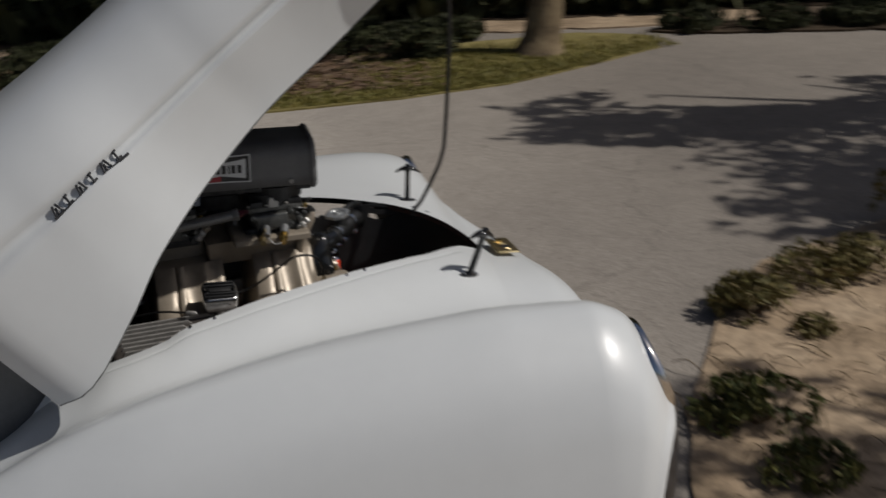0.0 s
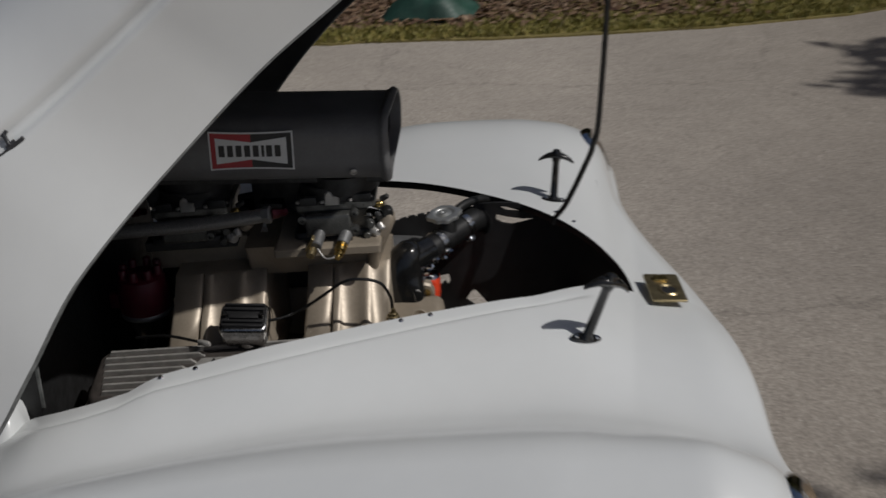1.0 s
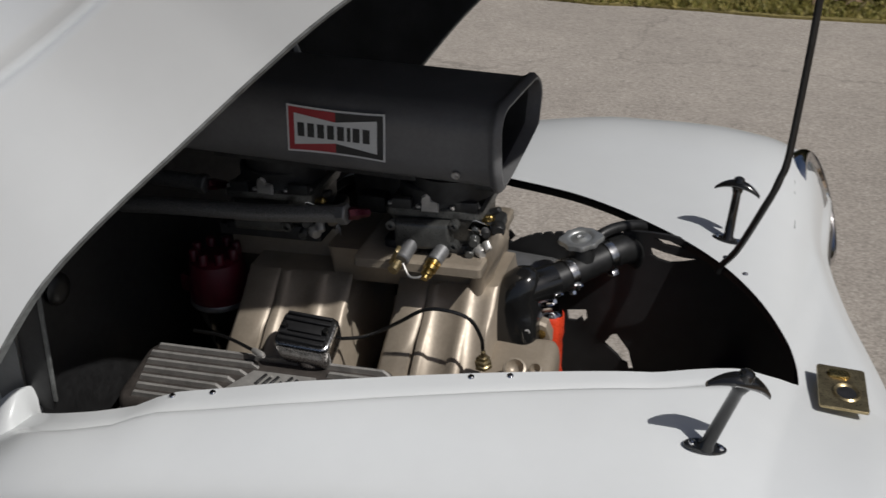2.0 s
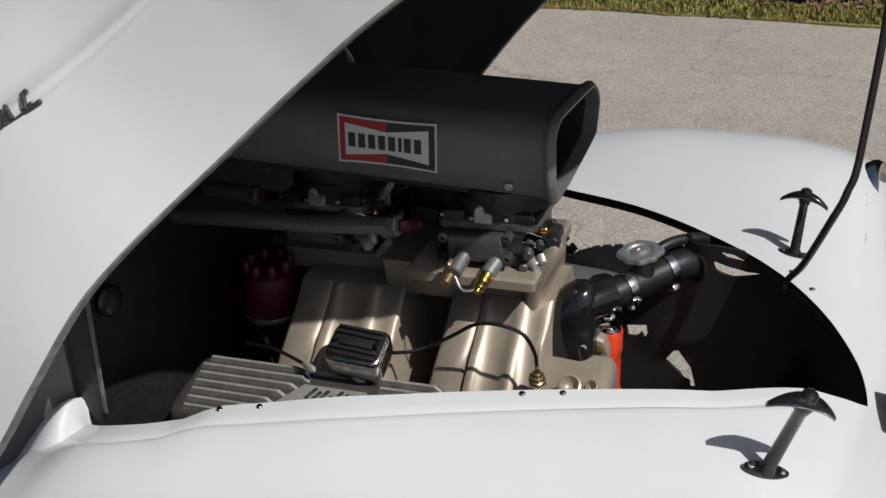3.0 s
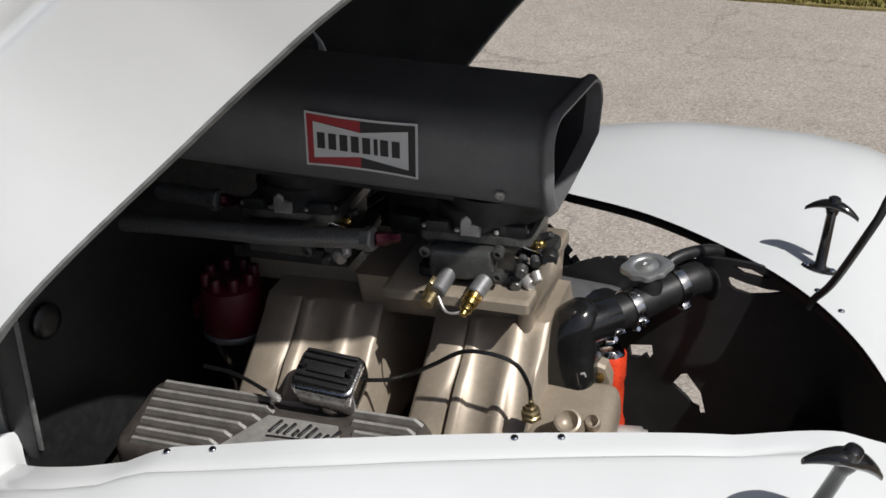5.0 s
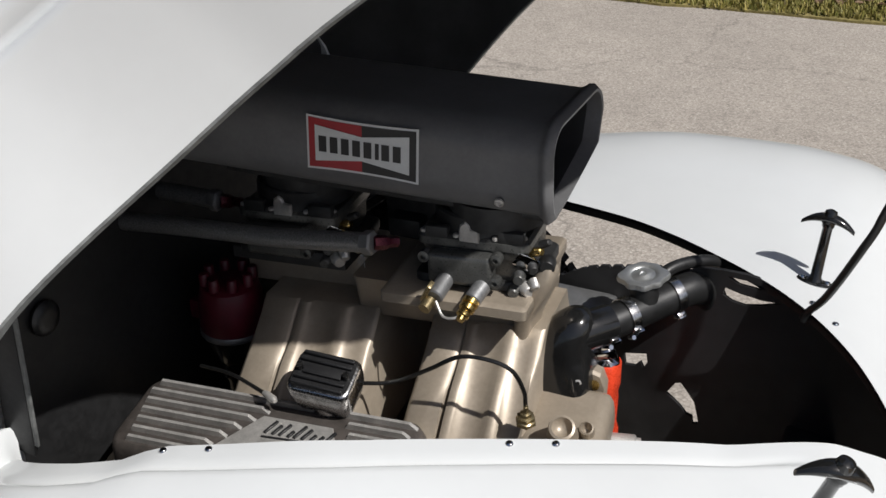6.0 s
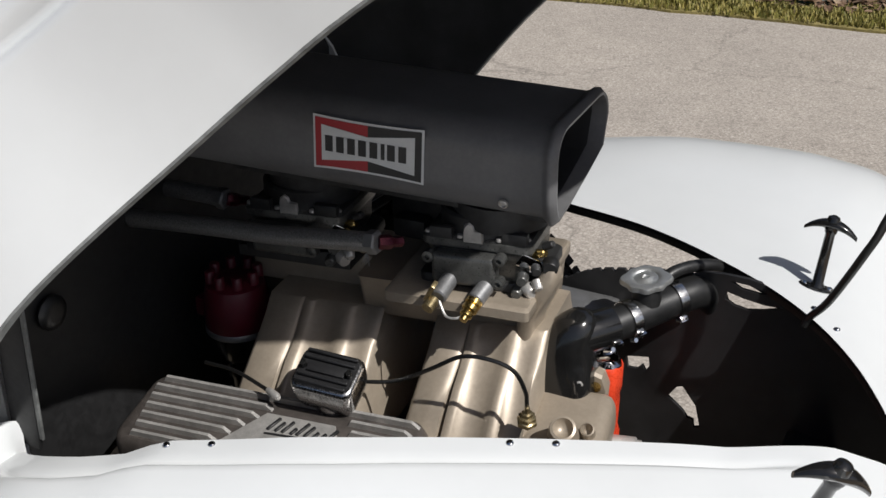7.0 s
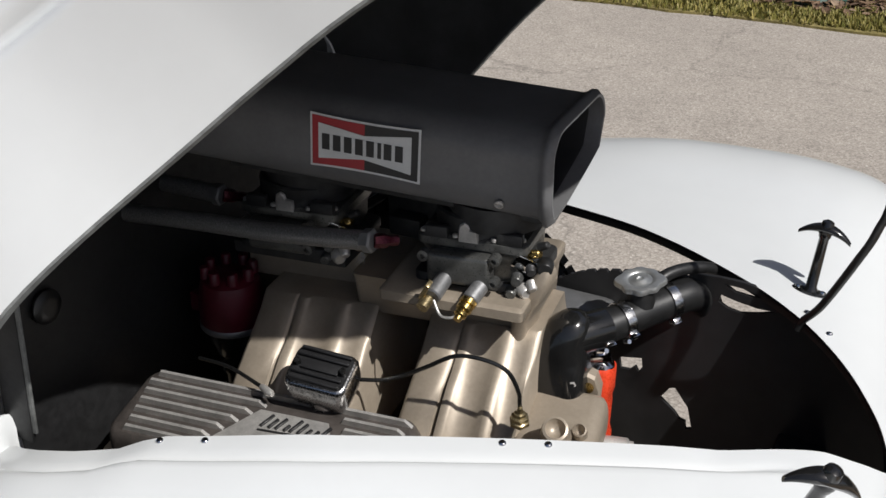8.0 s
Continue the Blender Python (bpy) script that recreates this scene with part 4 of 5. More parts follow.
        part("linkage", bm, M[mat], t)
    bm = bmesh.new()
    add_box(bm, (0.032, 0.004, 0.02), Matrix.Translation((0.068, -0.058, 0.040)) @ pose(0, 0, 0, 10, 30, 20), 0.0015)
    part("linkage", bm, M["chrome"], t, "bright throttle bracket")
    return t


front_carb = carburettor("dark grey four-barrel carburettor with brass fuel fitting")
front_carb.matrix_basis = Matrix.Translation((0.392, 0.070, 1.116)) @ pose(0, 0, 0, 0, -1, 8)
bm = bmesh.new()
add_box(bm, (0.12, 0.012, 0.07), pose(0.272, 0.125, 1.148, 4, 0, 3), 0.004)
add_box(bm, (0.05, 0.03, 0.03), pose(0.25, 0.11, 1.13, 4, 0, 3), 0.006)
part("throttle_bracket", bm, M["carb_dark"], engine, "dark throttle bracket between the carburettors")
rear_carb = copy_thing(front_carb, Matrix.Translation((0.130, 0.048, 1.113)) @ pose(0, 0, 0, 0, -1, 8))
tagged(rear_carb, "dark grey four-barrel carburettor deep in the hood's shade")
for piece in list(rear_carb.children):
    if piece.name.split(".")[0] in ("inlet", "fitting", "lever", "link_rod"):
        bpy.data.objects.remove(piece)

# ---- fuel hoses ----
for pts, r, label in (([(0.304, -0.080, 1.198), (0.224, -0.080, 1.186), (0.15, -0.080, 1.176), (0.082, -0.080, 1.170), (-0.02, -0.08, 1.160), (-0.088, -0.08, 1.152)], 0.0125, "braided steel fuel hose with a red anodised end"), ([(0.010, 0.0, 1.168), (-0.03, 0.0, 1.168), (-0.088, 0.0, 1.166)], 0.0125, "braided fuel hose to the rear carburettor")):
    fuel = thing("fuel_hose", pts[0], label, "fuel hose", "braided fuel hoses")
    bm = bmesh.new()
    add_tube(bm, pts, r, 18, 14, 0.015)
    part("sleeve", bm, M["braid"], fuel)
    d = (Vector(pts[0]) - Vector(pts[1])).normalized()
    p0 = Vector(pts[0])
    bm = bmesh.new()
    add_lathe(bm, [(0.0145, 0.0), (0.0155, 0.002), (0.0155, 0.013), (0.013, 0.015)], frame_of(p0 - d * 0.008, p0), 6)
    part("socket", bm, M["alu_dull"], fuel, "bare hexagonal hose socket")
    bm = bmesh.new()
    add_lathe(bm, [(0.0085, 0.0), (0.0092, 0.004), (0.0092, 0.016), (0.007, 0.019), (0.0065, 0.032)], frame_of(p0 + d * 0.006, p0 + d * 0.03 + Vector((0, 0.03, -0.01))), 6)
    part("fitting", bm, M["red_anodised"], fuel, "red anodised fitting")
bm = bmesh.new()
for k in range(5):
    a = 0.004 * (k - 2)
    add_tube(bm, [(0.300 + a * 0.2, -0.091, 1.186), (0.300 + a * 0.5, -0.094, 1.178), (0.299 + 0.7 * a, -0.095, 1.172 + 0.003 * (k % 2))], 0.0004, 5, 3)
single("frayed_strands", bm, M["braid"], "frayed steel strands hanging from the hose end", "frayed strands")

# ---- breather ----
breather = thing("breather", (0.232, -0.10, 0.95), "finned black and polished breather on the valve cover", "breather")
BR = Matrix.Translation((0.246, -0.112, 1.002)) @ pose(0, 0, 0, 24, 4, 8) @ Matrix.Diagonal((0.80, 0.98, 0.95, 1))
bm = bmesh.new()
rows = []
for z, l, w in ((-0.040, 0.086, 0.050), (-0.03, 0.098, 0.060), (-0.012, 0.107, 0.065), (0.012, 0.108, 0.066), (0.018, 0.104, 0.062), (0.020, 0.098, 0.056)):
    rows.append([bm.verts.new(BR @ Vector((x, y, z))) for x, y in rounded_outline(l, w, 0.014, 5)])
grid_faces(bm, rows, True)
bm.faces.new(rows[0][::-1])
bm.faces.new(rows[-1])
part("housing", bm, M["polished"], breather, "polished alloy housing")
for k, y in enumerate((-0.0235, -0.0135, 0.0135, 0.0235)):
    bm = bmesh.new()
    add_box(bm, (0.088, 0.0052, 0.010), BR @ Matrix.Translation((0, y, 0.0225)), 0.0014, 1)
    part("fin", bm, M["vinyl_black"], breather, "black fin")
bm = bmesh.new()
add_plate(bm, rounded_outline(0.096, 0.054, 0.011, 4), 0.0022, BR @ Matrix.Translation((0, 0, 0.0195)))
part("top_plate", bm, M["vinyl_black"], breather, "black top plate")
bm = bmesh.new()
add_box(bm, (0.066, 0.014, 0.008), BR @ Matrix.Translation((0, 0, 0.0222)), 0.0018, 2)
part("pad", bm, M["vinyl_black"], breather, "flat black pad between the fins")
for x in (-0.040, 0.040):
    bm = bmesh.new()
    add_lathe(bm, [(0.005, -0.006), (0.005, 0.0045), (0.003, 0.005), (0.0025, 0.0035)], BR @ Matrix.Translation((x, 0.0, 0.0265)), 12)
    part("screw", bm, M["shiny_black"], breather)
bm = bmesh.new()
add_cyl(bm, BR @ Vector((0.005, -0.008, -0.05)), BR @ Vector((0, 0, -0.02)), 0.026, 0.03, 24)
part("stem", bm, M["polished"], breather)

# ---- distributor ----
dist = thing("distributor", (0.014, 0.0, 0.88), "dark red distributor cap on a black body, in shade", "distributor")
bm = bmesh.new()
add_lathe(bm, [(0.044, 0.0), (0.048, 0.006), (0.048, 0.03), (0.046, 0.055), (0.042, 0.07), (0.03, 0.078)], Matrix.Translation((0.014, 0.0, 0.968)), 32)
cap = part("cap", bm, M["red_cap"], dist, "dark red cap")
for k in range(8):
    a = 2 * math.pi * k / 8
    bm = bmesh.new()
    p = Vector((0.014 + 0.034 * math.cos(a), 0.034 * math.sin(a), 1.043))
    add_lathe(bm, [(0.008, 0), (0.0075, 0.016), (0.006, 0.018)], Matrix.Translation(p), 12)
    part("tower", bm, M["red_cap"], cap)
bm = bmesh.new()
add_box(bm, (0.024, 0.02, 0.03), pose(-0.040, -0.006, 0.990), 0.004)
part("tab", bm, M["red_cap"], dist)
bm = bmesh.new()
add_lathe(bm, [(0.0475, 0.0), (0.049, 0.002), (0.049, 0.008), (0.0475, 0.010)], Matrix.Translation((0.014, 0.0, 0.963)), 32)
part("ring", bm, M["alu_dull"], dist, "bright clamp ring")
bm = bmesh.new()
add_lathe(bm, [(0.02, 0.0), (0.021, 0.02), (0.027, 0.03), (0.025, 0.05), (0.034, 0.062), (0.044, 0.10)], Matrix.Translation((0.014, 0.0, 0.863)), 28)
part("body", bm, M["shiny_black"], dist)

# ---- air scoop ----
scoop = thing("air_scoop", (0.25, 0.05, 1.22), "matt black ram air scoop above the twin carburettors", "air scoop")


def scoop_ring(x, grow=0.0, r=0.036):
    near = -0.028 + 0.15 * (x - 0.35)
    cy, cz = near + 0.098, 1.2935 - 0.05 * (x - 0.35)
    w = 0.098 + grow
    return [Vector((x - 0.065 * (a + w), cy - w + (a + w) * (1 - 0.6 * max(0.0, (-0.012 - b) / 0.048) ** 1.2), cz + b)) for a, b in rounded_outline(2 * w, 0.112 + 2 * grow, r + grow, 7)]


bm = bmesh.new()
rings = [scoop_ring(x) for x in np.linspace(-0.10, 0.490, 16)]
rings += [scoop_ring(0.496, 0.0025), scoop_ring(0.500, 0.006), scoop_ring(0.505, 0.0065), scoop_ring(0.511, 0.001), scoop_ring(0.510, -0.003)]
rings += [scoop_ring(x, -0.004) for x in (0.500, 0.49)]
verts = rows_of(bm, rings)
grid_faces(bm, verts, True)
bm.faces.new(verts[0])
shell = part("shell", bm, M["scoop"], scoop, angle=50)
bm = bmesh.new()
verts = rows_of(bm, [scoop_ring(x, -0.0045) for x in (0.4905, 0.45, 0.40, 0.30, 0.15)])
grid_faces(bm, verts, True)
bm.faces.new(verts[-1])
part("throat", bm, M["black_body"], shell, "black inside of the scoop", angle=50)
bm = bmesh.new()
add_box(bm, (0.44, 0.13, 0.012), pose(0.27, 0.062, 1.2335 - 0.004, 0, 2.9, 8.5), 0.003)
part("base_plate", bm, M["carb_dark"], scoop)
for cx, cy in ((0.408, 0.066), (0.135, 0.052)):
    bm = bmesh.new()
    add_cyl(bm, (cx, cy, 1.195), (cx, cy, 1.232 - 0.05 * (cx - 0.35)), 0.064, 0.066, 36)
    part("collar", bm, M["carb_dark"], scoop)
bm = bmesh.new()
add_lathe(bm, [(0.006, 0), (0.006, 0.003), (0.004, 0.004), (0.003, 0.002)], Matrix.Translation((0.446, -0.0125, 1.250)) @ pose(0, 0, 0, 110, 0, 8), 14)
part("screw", bm, M["alu"], scoop, "small bright screw")

# pale chipped edge of the seam on top of the scoop
bm = bmesh.new()
tip, low, wide = Vector((0.108, 0.128, 1.378)), Vector((0.116, 0.128, 1.342)), Vector((0.130, 0.128, 1.343))
rows = [[p + Vector((0, d, 0)) for p in (tip, tip.lerp(low, 0.5) + Vector((0.004, 0, 0.003)), low, wide, tip.lerp(wide, 0.5) + Vector((0.002, 0, 0.003)))] for d in (0.0, 0.004)]
loops = rows_of(bm, rows)
grid_faces(bm, loops, True)
bm.faces.new(loops[0])
bm.faces.new(loops[1][::-1])
part("seam_tab", bm, M["vinyl_white"], scoop, "small pale tab on the seam", smooth=False)

# the sponsor decal on the scoop's side: colour fields and plain bars
DEC = Matrix.Translation((0.277, -0.0391, 1.3005)) @ pose(0, 0, 0, 0, 2.9, 8.53) @ pose(0, 0, 0, 90, 0, 0)


def field(name, outline, lift, mat, label):
    bm = bmesh.new()
    vs = [bm.verts.new(DEC @ Vector((x, y, lift))) for x, y in outline]
    lo = [bm.verts.new(DEC @ Vector((x, y, lift - 0.0004))) for x, y in outline]
    grid_faces(bm, [lo, vs], True)
    bm.faces.new(vs)
    return part(name, bm, mat, scoop, label, smooth=False)


def bowed(w, h, bow):
    """A panel whose top and bottom dip towards the middle and whose ends bulge."""
    n = 10
    top = [(-w / 2 + w * k / n, h / 2 - bow * (1 - (2 * k / n - 1) ** 2)) for k in range(n + 1)]
    return [(x, -y) for x, y in top] + [(x, y) for x, y in top[::-1]]


def half(outline, sign):
    pts = [(x, y) for x, y in outline if x * sign >= -1e-6]
    return pts


W, H = 0.145, 0.071
field("decal_border", bowed(W, H, 0.0025), 0.0012, M["vinyl_white"], "white decal border")
inner = bowed(W - 0.006, H - 0.006, 0.0025)
field("decal_red", half(inner, -1), 0.0020, M["red"], "red decal field")
field("decal_black", half(inner, 1), 0.0020, M["vinyl_black"], "black decal field")
bow = [(-0.061, -0.0235), (0.0, -0.0155), (0.061, -0.0245), (0.061, 0.0245), (0.0, 0.0155), (-0.061, 0.0235)]
field("decal_bow", bow, 0.0028, M["vinyl_white"], "white bow tie field")
x = -0.056
bar_mesh = {}
for k in range(8):
    w = 0.0125 if k != 5 else 0.006
    bm = bmesh.new()
    add_box(bm, (w * 0.8, 0.0205, 0.0006), DEC @ Matrix.Translation((x + w * 0.4, 0, 0.0032)))
    part("decal_bar", bm, M["vinyl_black"], scoop, "plain black bar", smooth=False)
    x += w + 0.0022

# ---- radiator, fan shroud and the dark front of the bay ----
radiator = thing("radiator", (0.76, 0.03, 0.5), "black painted radiator and shroud at the front of the bay", "radiator")
bm = bmesh.new()
add_box(bm, (0.05, 0.50, 0.50), pose(0.77, 0.03, 0.61, 0, 8, 0), 0.006)
part("core", bm, M["panel_blue"], radiator, "blue-black radiator core")
bm = bmesh.new()
add_box(bm, (0.07, 0.46, 0.05), pose(0.795, 0.03, 0.835, 0, 8, 0), 0.012, 3)
part("top_tank", bm, M["black_body"], radiator)
for y in (-0.235, 0.295):
    bm = bmesh.new()
    add_box(bm, (0.11, 0.02, 0.52), pose(0.77, y, 0.61, 0, 8, 0), 0.004)
    part("side_frame", bm, M["black_body"], radiator)
bm = bmesh.new()
add_box(bm, (0.03, 0.05, 0.12), pose(0.872, -0.005, 0.905, 0, 8, 0), 0.008, 3)
part("duct", bm, M["rubber"], radiator)

# inner wing panels; the far one has slots through which the ground shows


def slotted(outer, holes, m, thick):
    """A flat panel with openings cut through it."""
    bm = bmesh.new()
    edges = []
    for loop in [outer, *holes]:
        vs = [bm.verts.new((x, z, 0)) for x, z in loop]
        edges += [bm.edges.new((a, b)) for a, b in zip(vs, vs[1:] + vs[:1])]
    bmesh.ops.triangle_fill(bm, edges=edges, use_beauty=True, use_dissolve=False)
    top = bmesh.ops.extrude_face_region(bm, geom=bm.faces[:])["geom"]
    for v in top:
        if isinstance(v, bmesh.types.BMVert):
            v.co.z += thick
    bm.transform(m)
    return bm


APRON = [(0.345, 0.945), (0.391, 0.994), (0.431, 1.026), (0.473, 1.048), (0.512, 1.057), (0.56, 1.066), (0.627, 1.078)]
notched = []
for k in range(16):
    x = APRON[-1][0] + (APRON[0][0] - APRON[-1][0]) * k / 15
    z = soft(x, APRON)
    notched += [(x, z), (x - 0.012, soft(x - 0.012, APRON)), (x - 0.0125, z - 0.007), (x - 0.016, z - 0.007)]
bm = slotted([(0.30, 0.48), (0.95, 0.48), (0.95, 0.93), (0.85, 1.02), (0.79, 1.058), (0.74, 1.074), (0.69, 1.081), (0.655, 1.081)] + notched + [(0.30, 0.87)],
             [[(0.590, 0.866), (0.603, 0.886), (0.611, 0.889), (0.632, 0.862), (0.641, 0.827), (0.632, 0.824), (0.630, 0.836), (0.621, 0.838), (0.613, 0.848)],
              [(0.527, 0.898), (0.524, 0.917), (0.558, 0.924), (0.560, 0.909), (0.554, 0.899), (0.549, 0.908), (0.541, 0.899)],
              [(0.659, 1.044), (0.661, 1.056), (0.682, 1.051), (0.712, 1.047), (0.740, 1.048), (0.712, 1.039), (0.690, 1.034), (0.672, 1.037)],
              [(0.664, 1.073), (0.690, 1.072), (0.722, 1.065), (0.705, 1.062), (0.680, 1.064)]],
             Matrix.Translation((0, 0.25, 0)) @ pose(0, 0, 0, 90, 0, 0), 0.006)
part("inner_wing", bm, M["black_body"], car, "black inner wing with ragged openings", smooth=False)
bm = bmesh.new()
add_box(bm, (0.62, 0.012, 0.30), pose(0.66, -0.36, 0.80, 6, 0, 14), 0.002)
part("inner_wing", bm, M["black_body"], car, "black inner wing panel")
bm = bmesh.new()
add_box(bm, (0.34, 0.012, 0.25), pose(0.16, -0.395, 0.80, 6, 0, 4), 0.002)
part("inner_wing", bm, M["black_body"], car, "black inner wing panel")
bm = bmesh.new()
add_box(bm, (0.9, 0.86, 0.01), pose(0.42, 0.0, 0.42), 0.002)
part("splash_pan", bm, M["black_body"], car, "dark pan under the engine")

# front wheels
def wheel(label):
    t = thing("front_wheel", (0, 0, 0), label, "wheel", "front wheels")
    bm = bmesh.new()
    add_lathe(bm, [(0.20, -0.075), (0.25, -0.085), (0.31, -0.082), (0.332, -0.07), (0.338, -0.03), (0.338, 0.03), (0.332, 0.07), (0.31, 0.082), (0.25, 0.085), (0.20, 0.075)], pose(0, 0, 0, 90, 0, 0), 72, cap=False)
    tyre = part("tyre", bm, M["tyre"], t, "black treaded tyre")
    bm = bmesh.new()
    for k in range(72):
        a = 2 * math.pi * k / 72
        for y in (-0.062, -0.02, 0.022, 0.062):
            m = pose(0, 0, 0, 0, math.degrees(a), 0) @ Matrix.Translation((0, y, 0.3395))
            add_box(bm, (0.019, 0.03, 0.009), m)
    part("tread", bm, M["tyre"], tyre)
    bm = bmesh.new()
    add_lathe(bm, [(0.205, -0.075), (0.19, -0.07), (0.18, -0.04), (0.08, -0.03), (0.06, -0.045), (0.02, -0.05)], pose(0, 0, 0, 90, 0, 0), 40)
    add_lathe(bm, [(0.02, 0.05), (0.06, 0.045), (0.18, 0.05), (0.19, 0.07), (0.205, 0.075)], pose(0, 0, 0, 90, 0, 0), 40)
    part("rim", bm, M["alu_dark"], t)
    return t


w1 = wheel("front wheel with a black treaded tyre, under the fender")
w1.matrix_basis = Matrix.Translation((-0.06, 0.79, 0.512)) @ Matrix.Scale(0.95, 4)
copy_thing(w1, Matrix.Translation((-0.06, -0.76, 0.512)) @ Matrix.Scale(0.95, 4))

# ---- ground: asphalt to the horizon, with a verge, sand and undergrowth laid on it ----
def asphalt():
    m = material("worn_asphalt", (0.2, 0.19, 0.175), 0.92, spec=0.3)
    nt = m.node_tree
    tc = nt.nodes.new("ShaderNodeTexCoord")
    grit = nt.nodes.new("ShaderNodeTexVoronoi")
    grit.inputs["Scale"].default_value = 130
    nt.links.new(tc.outputs["Object"], grit.inputs["Vector"])
    fine = noise_node(m, 240, 3.0, 0.7)
    patch = noise_node(m, 0.7, 5.0, 0.6)
    streak = noise_node(m, 6.0, 4.0, 0.6)
    stones = ramp(m, grit.outputs["Color"], [(0.0, (0.29, 0.262, 0.232)), (0.45, (0.375, 0.34, 0.30)), (0.85, (0.44, 0.402, 0.357)), (1.0, (0.56, 0.52, 0.47))])
    tar = ramp(m, grit.outputs["Distance"], [(0.0, (1.0,) * 3), (0.5, (0.95,) * 3), (0.8, (0.74,) * 3)])
    base = mix(m, 1.0, stones, tar, "MULTIPLY")
    base = mix(m, 1.0, base, ramp(m, fine.outputs["Fac"], [(0.3, (0.84,) * 3), (0.7, (1.08,) * 3)]), "MULTIPLY")
    base = mix(m, 1.0, base, ramp(m, patch.outputs["Fac"], [(0.3, (0.86, 0.85, 0.84)), (0.7, (1.1, 1.09, 1.07))]), "MULTIPLY")
    base = mix(m, 1.0, base, ramp(m, streak.outputs["Fac"], [(0.3, (0.93,) * 3), (0.7, (1.05,) * 3)]), "MULTIPLY")
    # the base colour gets gradually darker towards +x
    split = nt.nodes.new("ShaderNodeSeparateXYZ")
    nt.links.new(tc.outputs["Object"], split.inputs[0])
    x_tone = nt.nodes.new("ShaderNodeMapRange")
    x_tone.inputs["From Min"].default_value, x_tone.inputs["From Max"].default_value = 0.6, 2.6
    nt.links.new(split.outputs["X"], x_tone.inputs["Value"])
    base = mix(m, 1.0, base, ramp(m, x_tone.outputs["Result"], [(0.0, (1.12,) * 3), (1.0, (0.72, 0.705, 0.69))]), "MULTIPLY")
    # hairline cracks, far apart
    crack = nt.nodes.new("ShaderNodeTexVoronoi")
    crack.feature = "DISTANCE_TO_EDGE"
    crack.inputs["Scale"].default_value = 0.42
    wander = noise_node(m, 2.2, 6.0, 0.7)
    shift = nt.nodes.new("ShaderNodeVectorMath")
    shift.operation = "MULTIPLY_ADD"
    nt.links.new(wander.outputs["Color"], shift.inputs[0])
    shift.inputs[1].default_value = (0.5, 0.5, 0.0)
    nt.links.new(tc.outputs["Object"], shift.inputs[2])
    nt.links.new(shift.outputs["Vector"], crack.inputs["Vector"])
    line = ramp(m, crack.outputs["Distance"], [(0.0, (0.72,) * 3), (0.004, (1.0,) * 3)])
    base = mix(m, 1.0, base, line, "MULTIPLY")
    feed(m, "Base Color", base)
    bump(m, grit.outputs["Distance"], 0.4, 0.002)
    return m


def earth(name, tones, scale, grain=0.5):
    m = material(name, tones[1], 0.95, spec=0.2)
    a, b = noise_node(m, scale, 6.0, 0.65), noise_node(m, scale * 14, 4.0, 0.7)
    base = ramp(m, a.outputs["Fac"], [(0.28, tones[0]), (0.5, tones[1]), (0.72, tones[2])])
    feed(m, "Base Color", mix(m, 1.0, base, ramp(m, b.outputs["Fac"], [(0.3, (0.6,) * 3), (0.7, (1.2,) * 3)]), "MULTIPLY"))
    bump(m, b.outputs["Fac"], grain, 0.01)
    return m


def leafy(name, tones, rough=0.6):
    """Foliage whose tone differs from leaf to leaf."""
    m = material(name, tones[0], rough, spec=0.3)
    geo = m.node_tree.nodes.new("ShaderNodeNewGeometry")
    n = len(tones) - 1
    feed(m, "Base Color", ramp(m, geo.outputs["Random Per Island"], [(i / n, t) for i, t in enumerate(tones)]))
    return m


M["asphalt"] = asphalt()
M["verge"] = earth("dry_verge_soil", ((0.12, 0.10, 0.04), (0.24, 0.2, 0.075), (0.32, 0.265, 0.12)), 2.2)
# leaf litter whose dark tones hold the shade under scrub and trees
M["litter"] = earth("leaf_litter_shade_in_colour", ((0.03, 0.022, 0.014), (0.06, 0.042, 0.026), (0.10, 0.07, 0.045)), 3.0)
M["sand"] = earth("pale_sand", ((0.20, 0.145, 0.09), (0.40, 0.30, 0.20), (0.50, 0.39, 0.27)), 1.6, 0.3)
M["grass"] = leafy("verge_grass", [(0.10, 0.105, 0.022), (0.2, 0.175, 0.04), (0.30, 0.25, 0.075), (0.15, 0.15, 0.03), (0.38, 0.32, 0.13)])
M["dead_leaf"] = leafy("fallen_leaves", [(0.12, 0.07, 0.04), (0.2, 0.13, 0.08), (0.08, 0.045, 0.03), (0.3, 0.22, 0.15)])
M["leaf"] = leafy("scrub_leaves", [(0.04, 0.052, 0.014), (0.075, 0.085, 0.022), (0.15, 0.14, 0.04), (0.05, 0.06, 0.018)])
M["scrub"] = leafy("dry_scrub_leaves", [(0.07, 0.068, 0.02), (0.13, 0.11, 0.036), (0.2, 0.16, 0.06), (0.1, 0.09, 0.025), (0.26, 0.2, 0.1)])
# darker copy of the leaf tones, with the trees' shade in the colour
M["wood_leaf"] = leafy("wood_leaves_shade_in_colour", [(0.03, 0.036, 0.014), (0.05, 0.056, 0.02), (0.024, 0.026, 0.012), (0.06, 0.06, 0.024)], 0.8)
M["bark"] = earth("pale_bark", ((0.10, 0.075, 0.05), (0.22, 0.165, 0.10), (0.32, 0.25, 0.15)), 7.0, 0.8)
M["tarp"] = varied("faded_green_tarp", (0.018, 0.055, 0.04), 0.55, scale=6, spread=0.5, grain=0.3)

bm = bmesh.new()
spread = (-900, -200, -60, -20, -6, 0, 6, 20, 60, 200, 900)
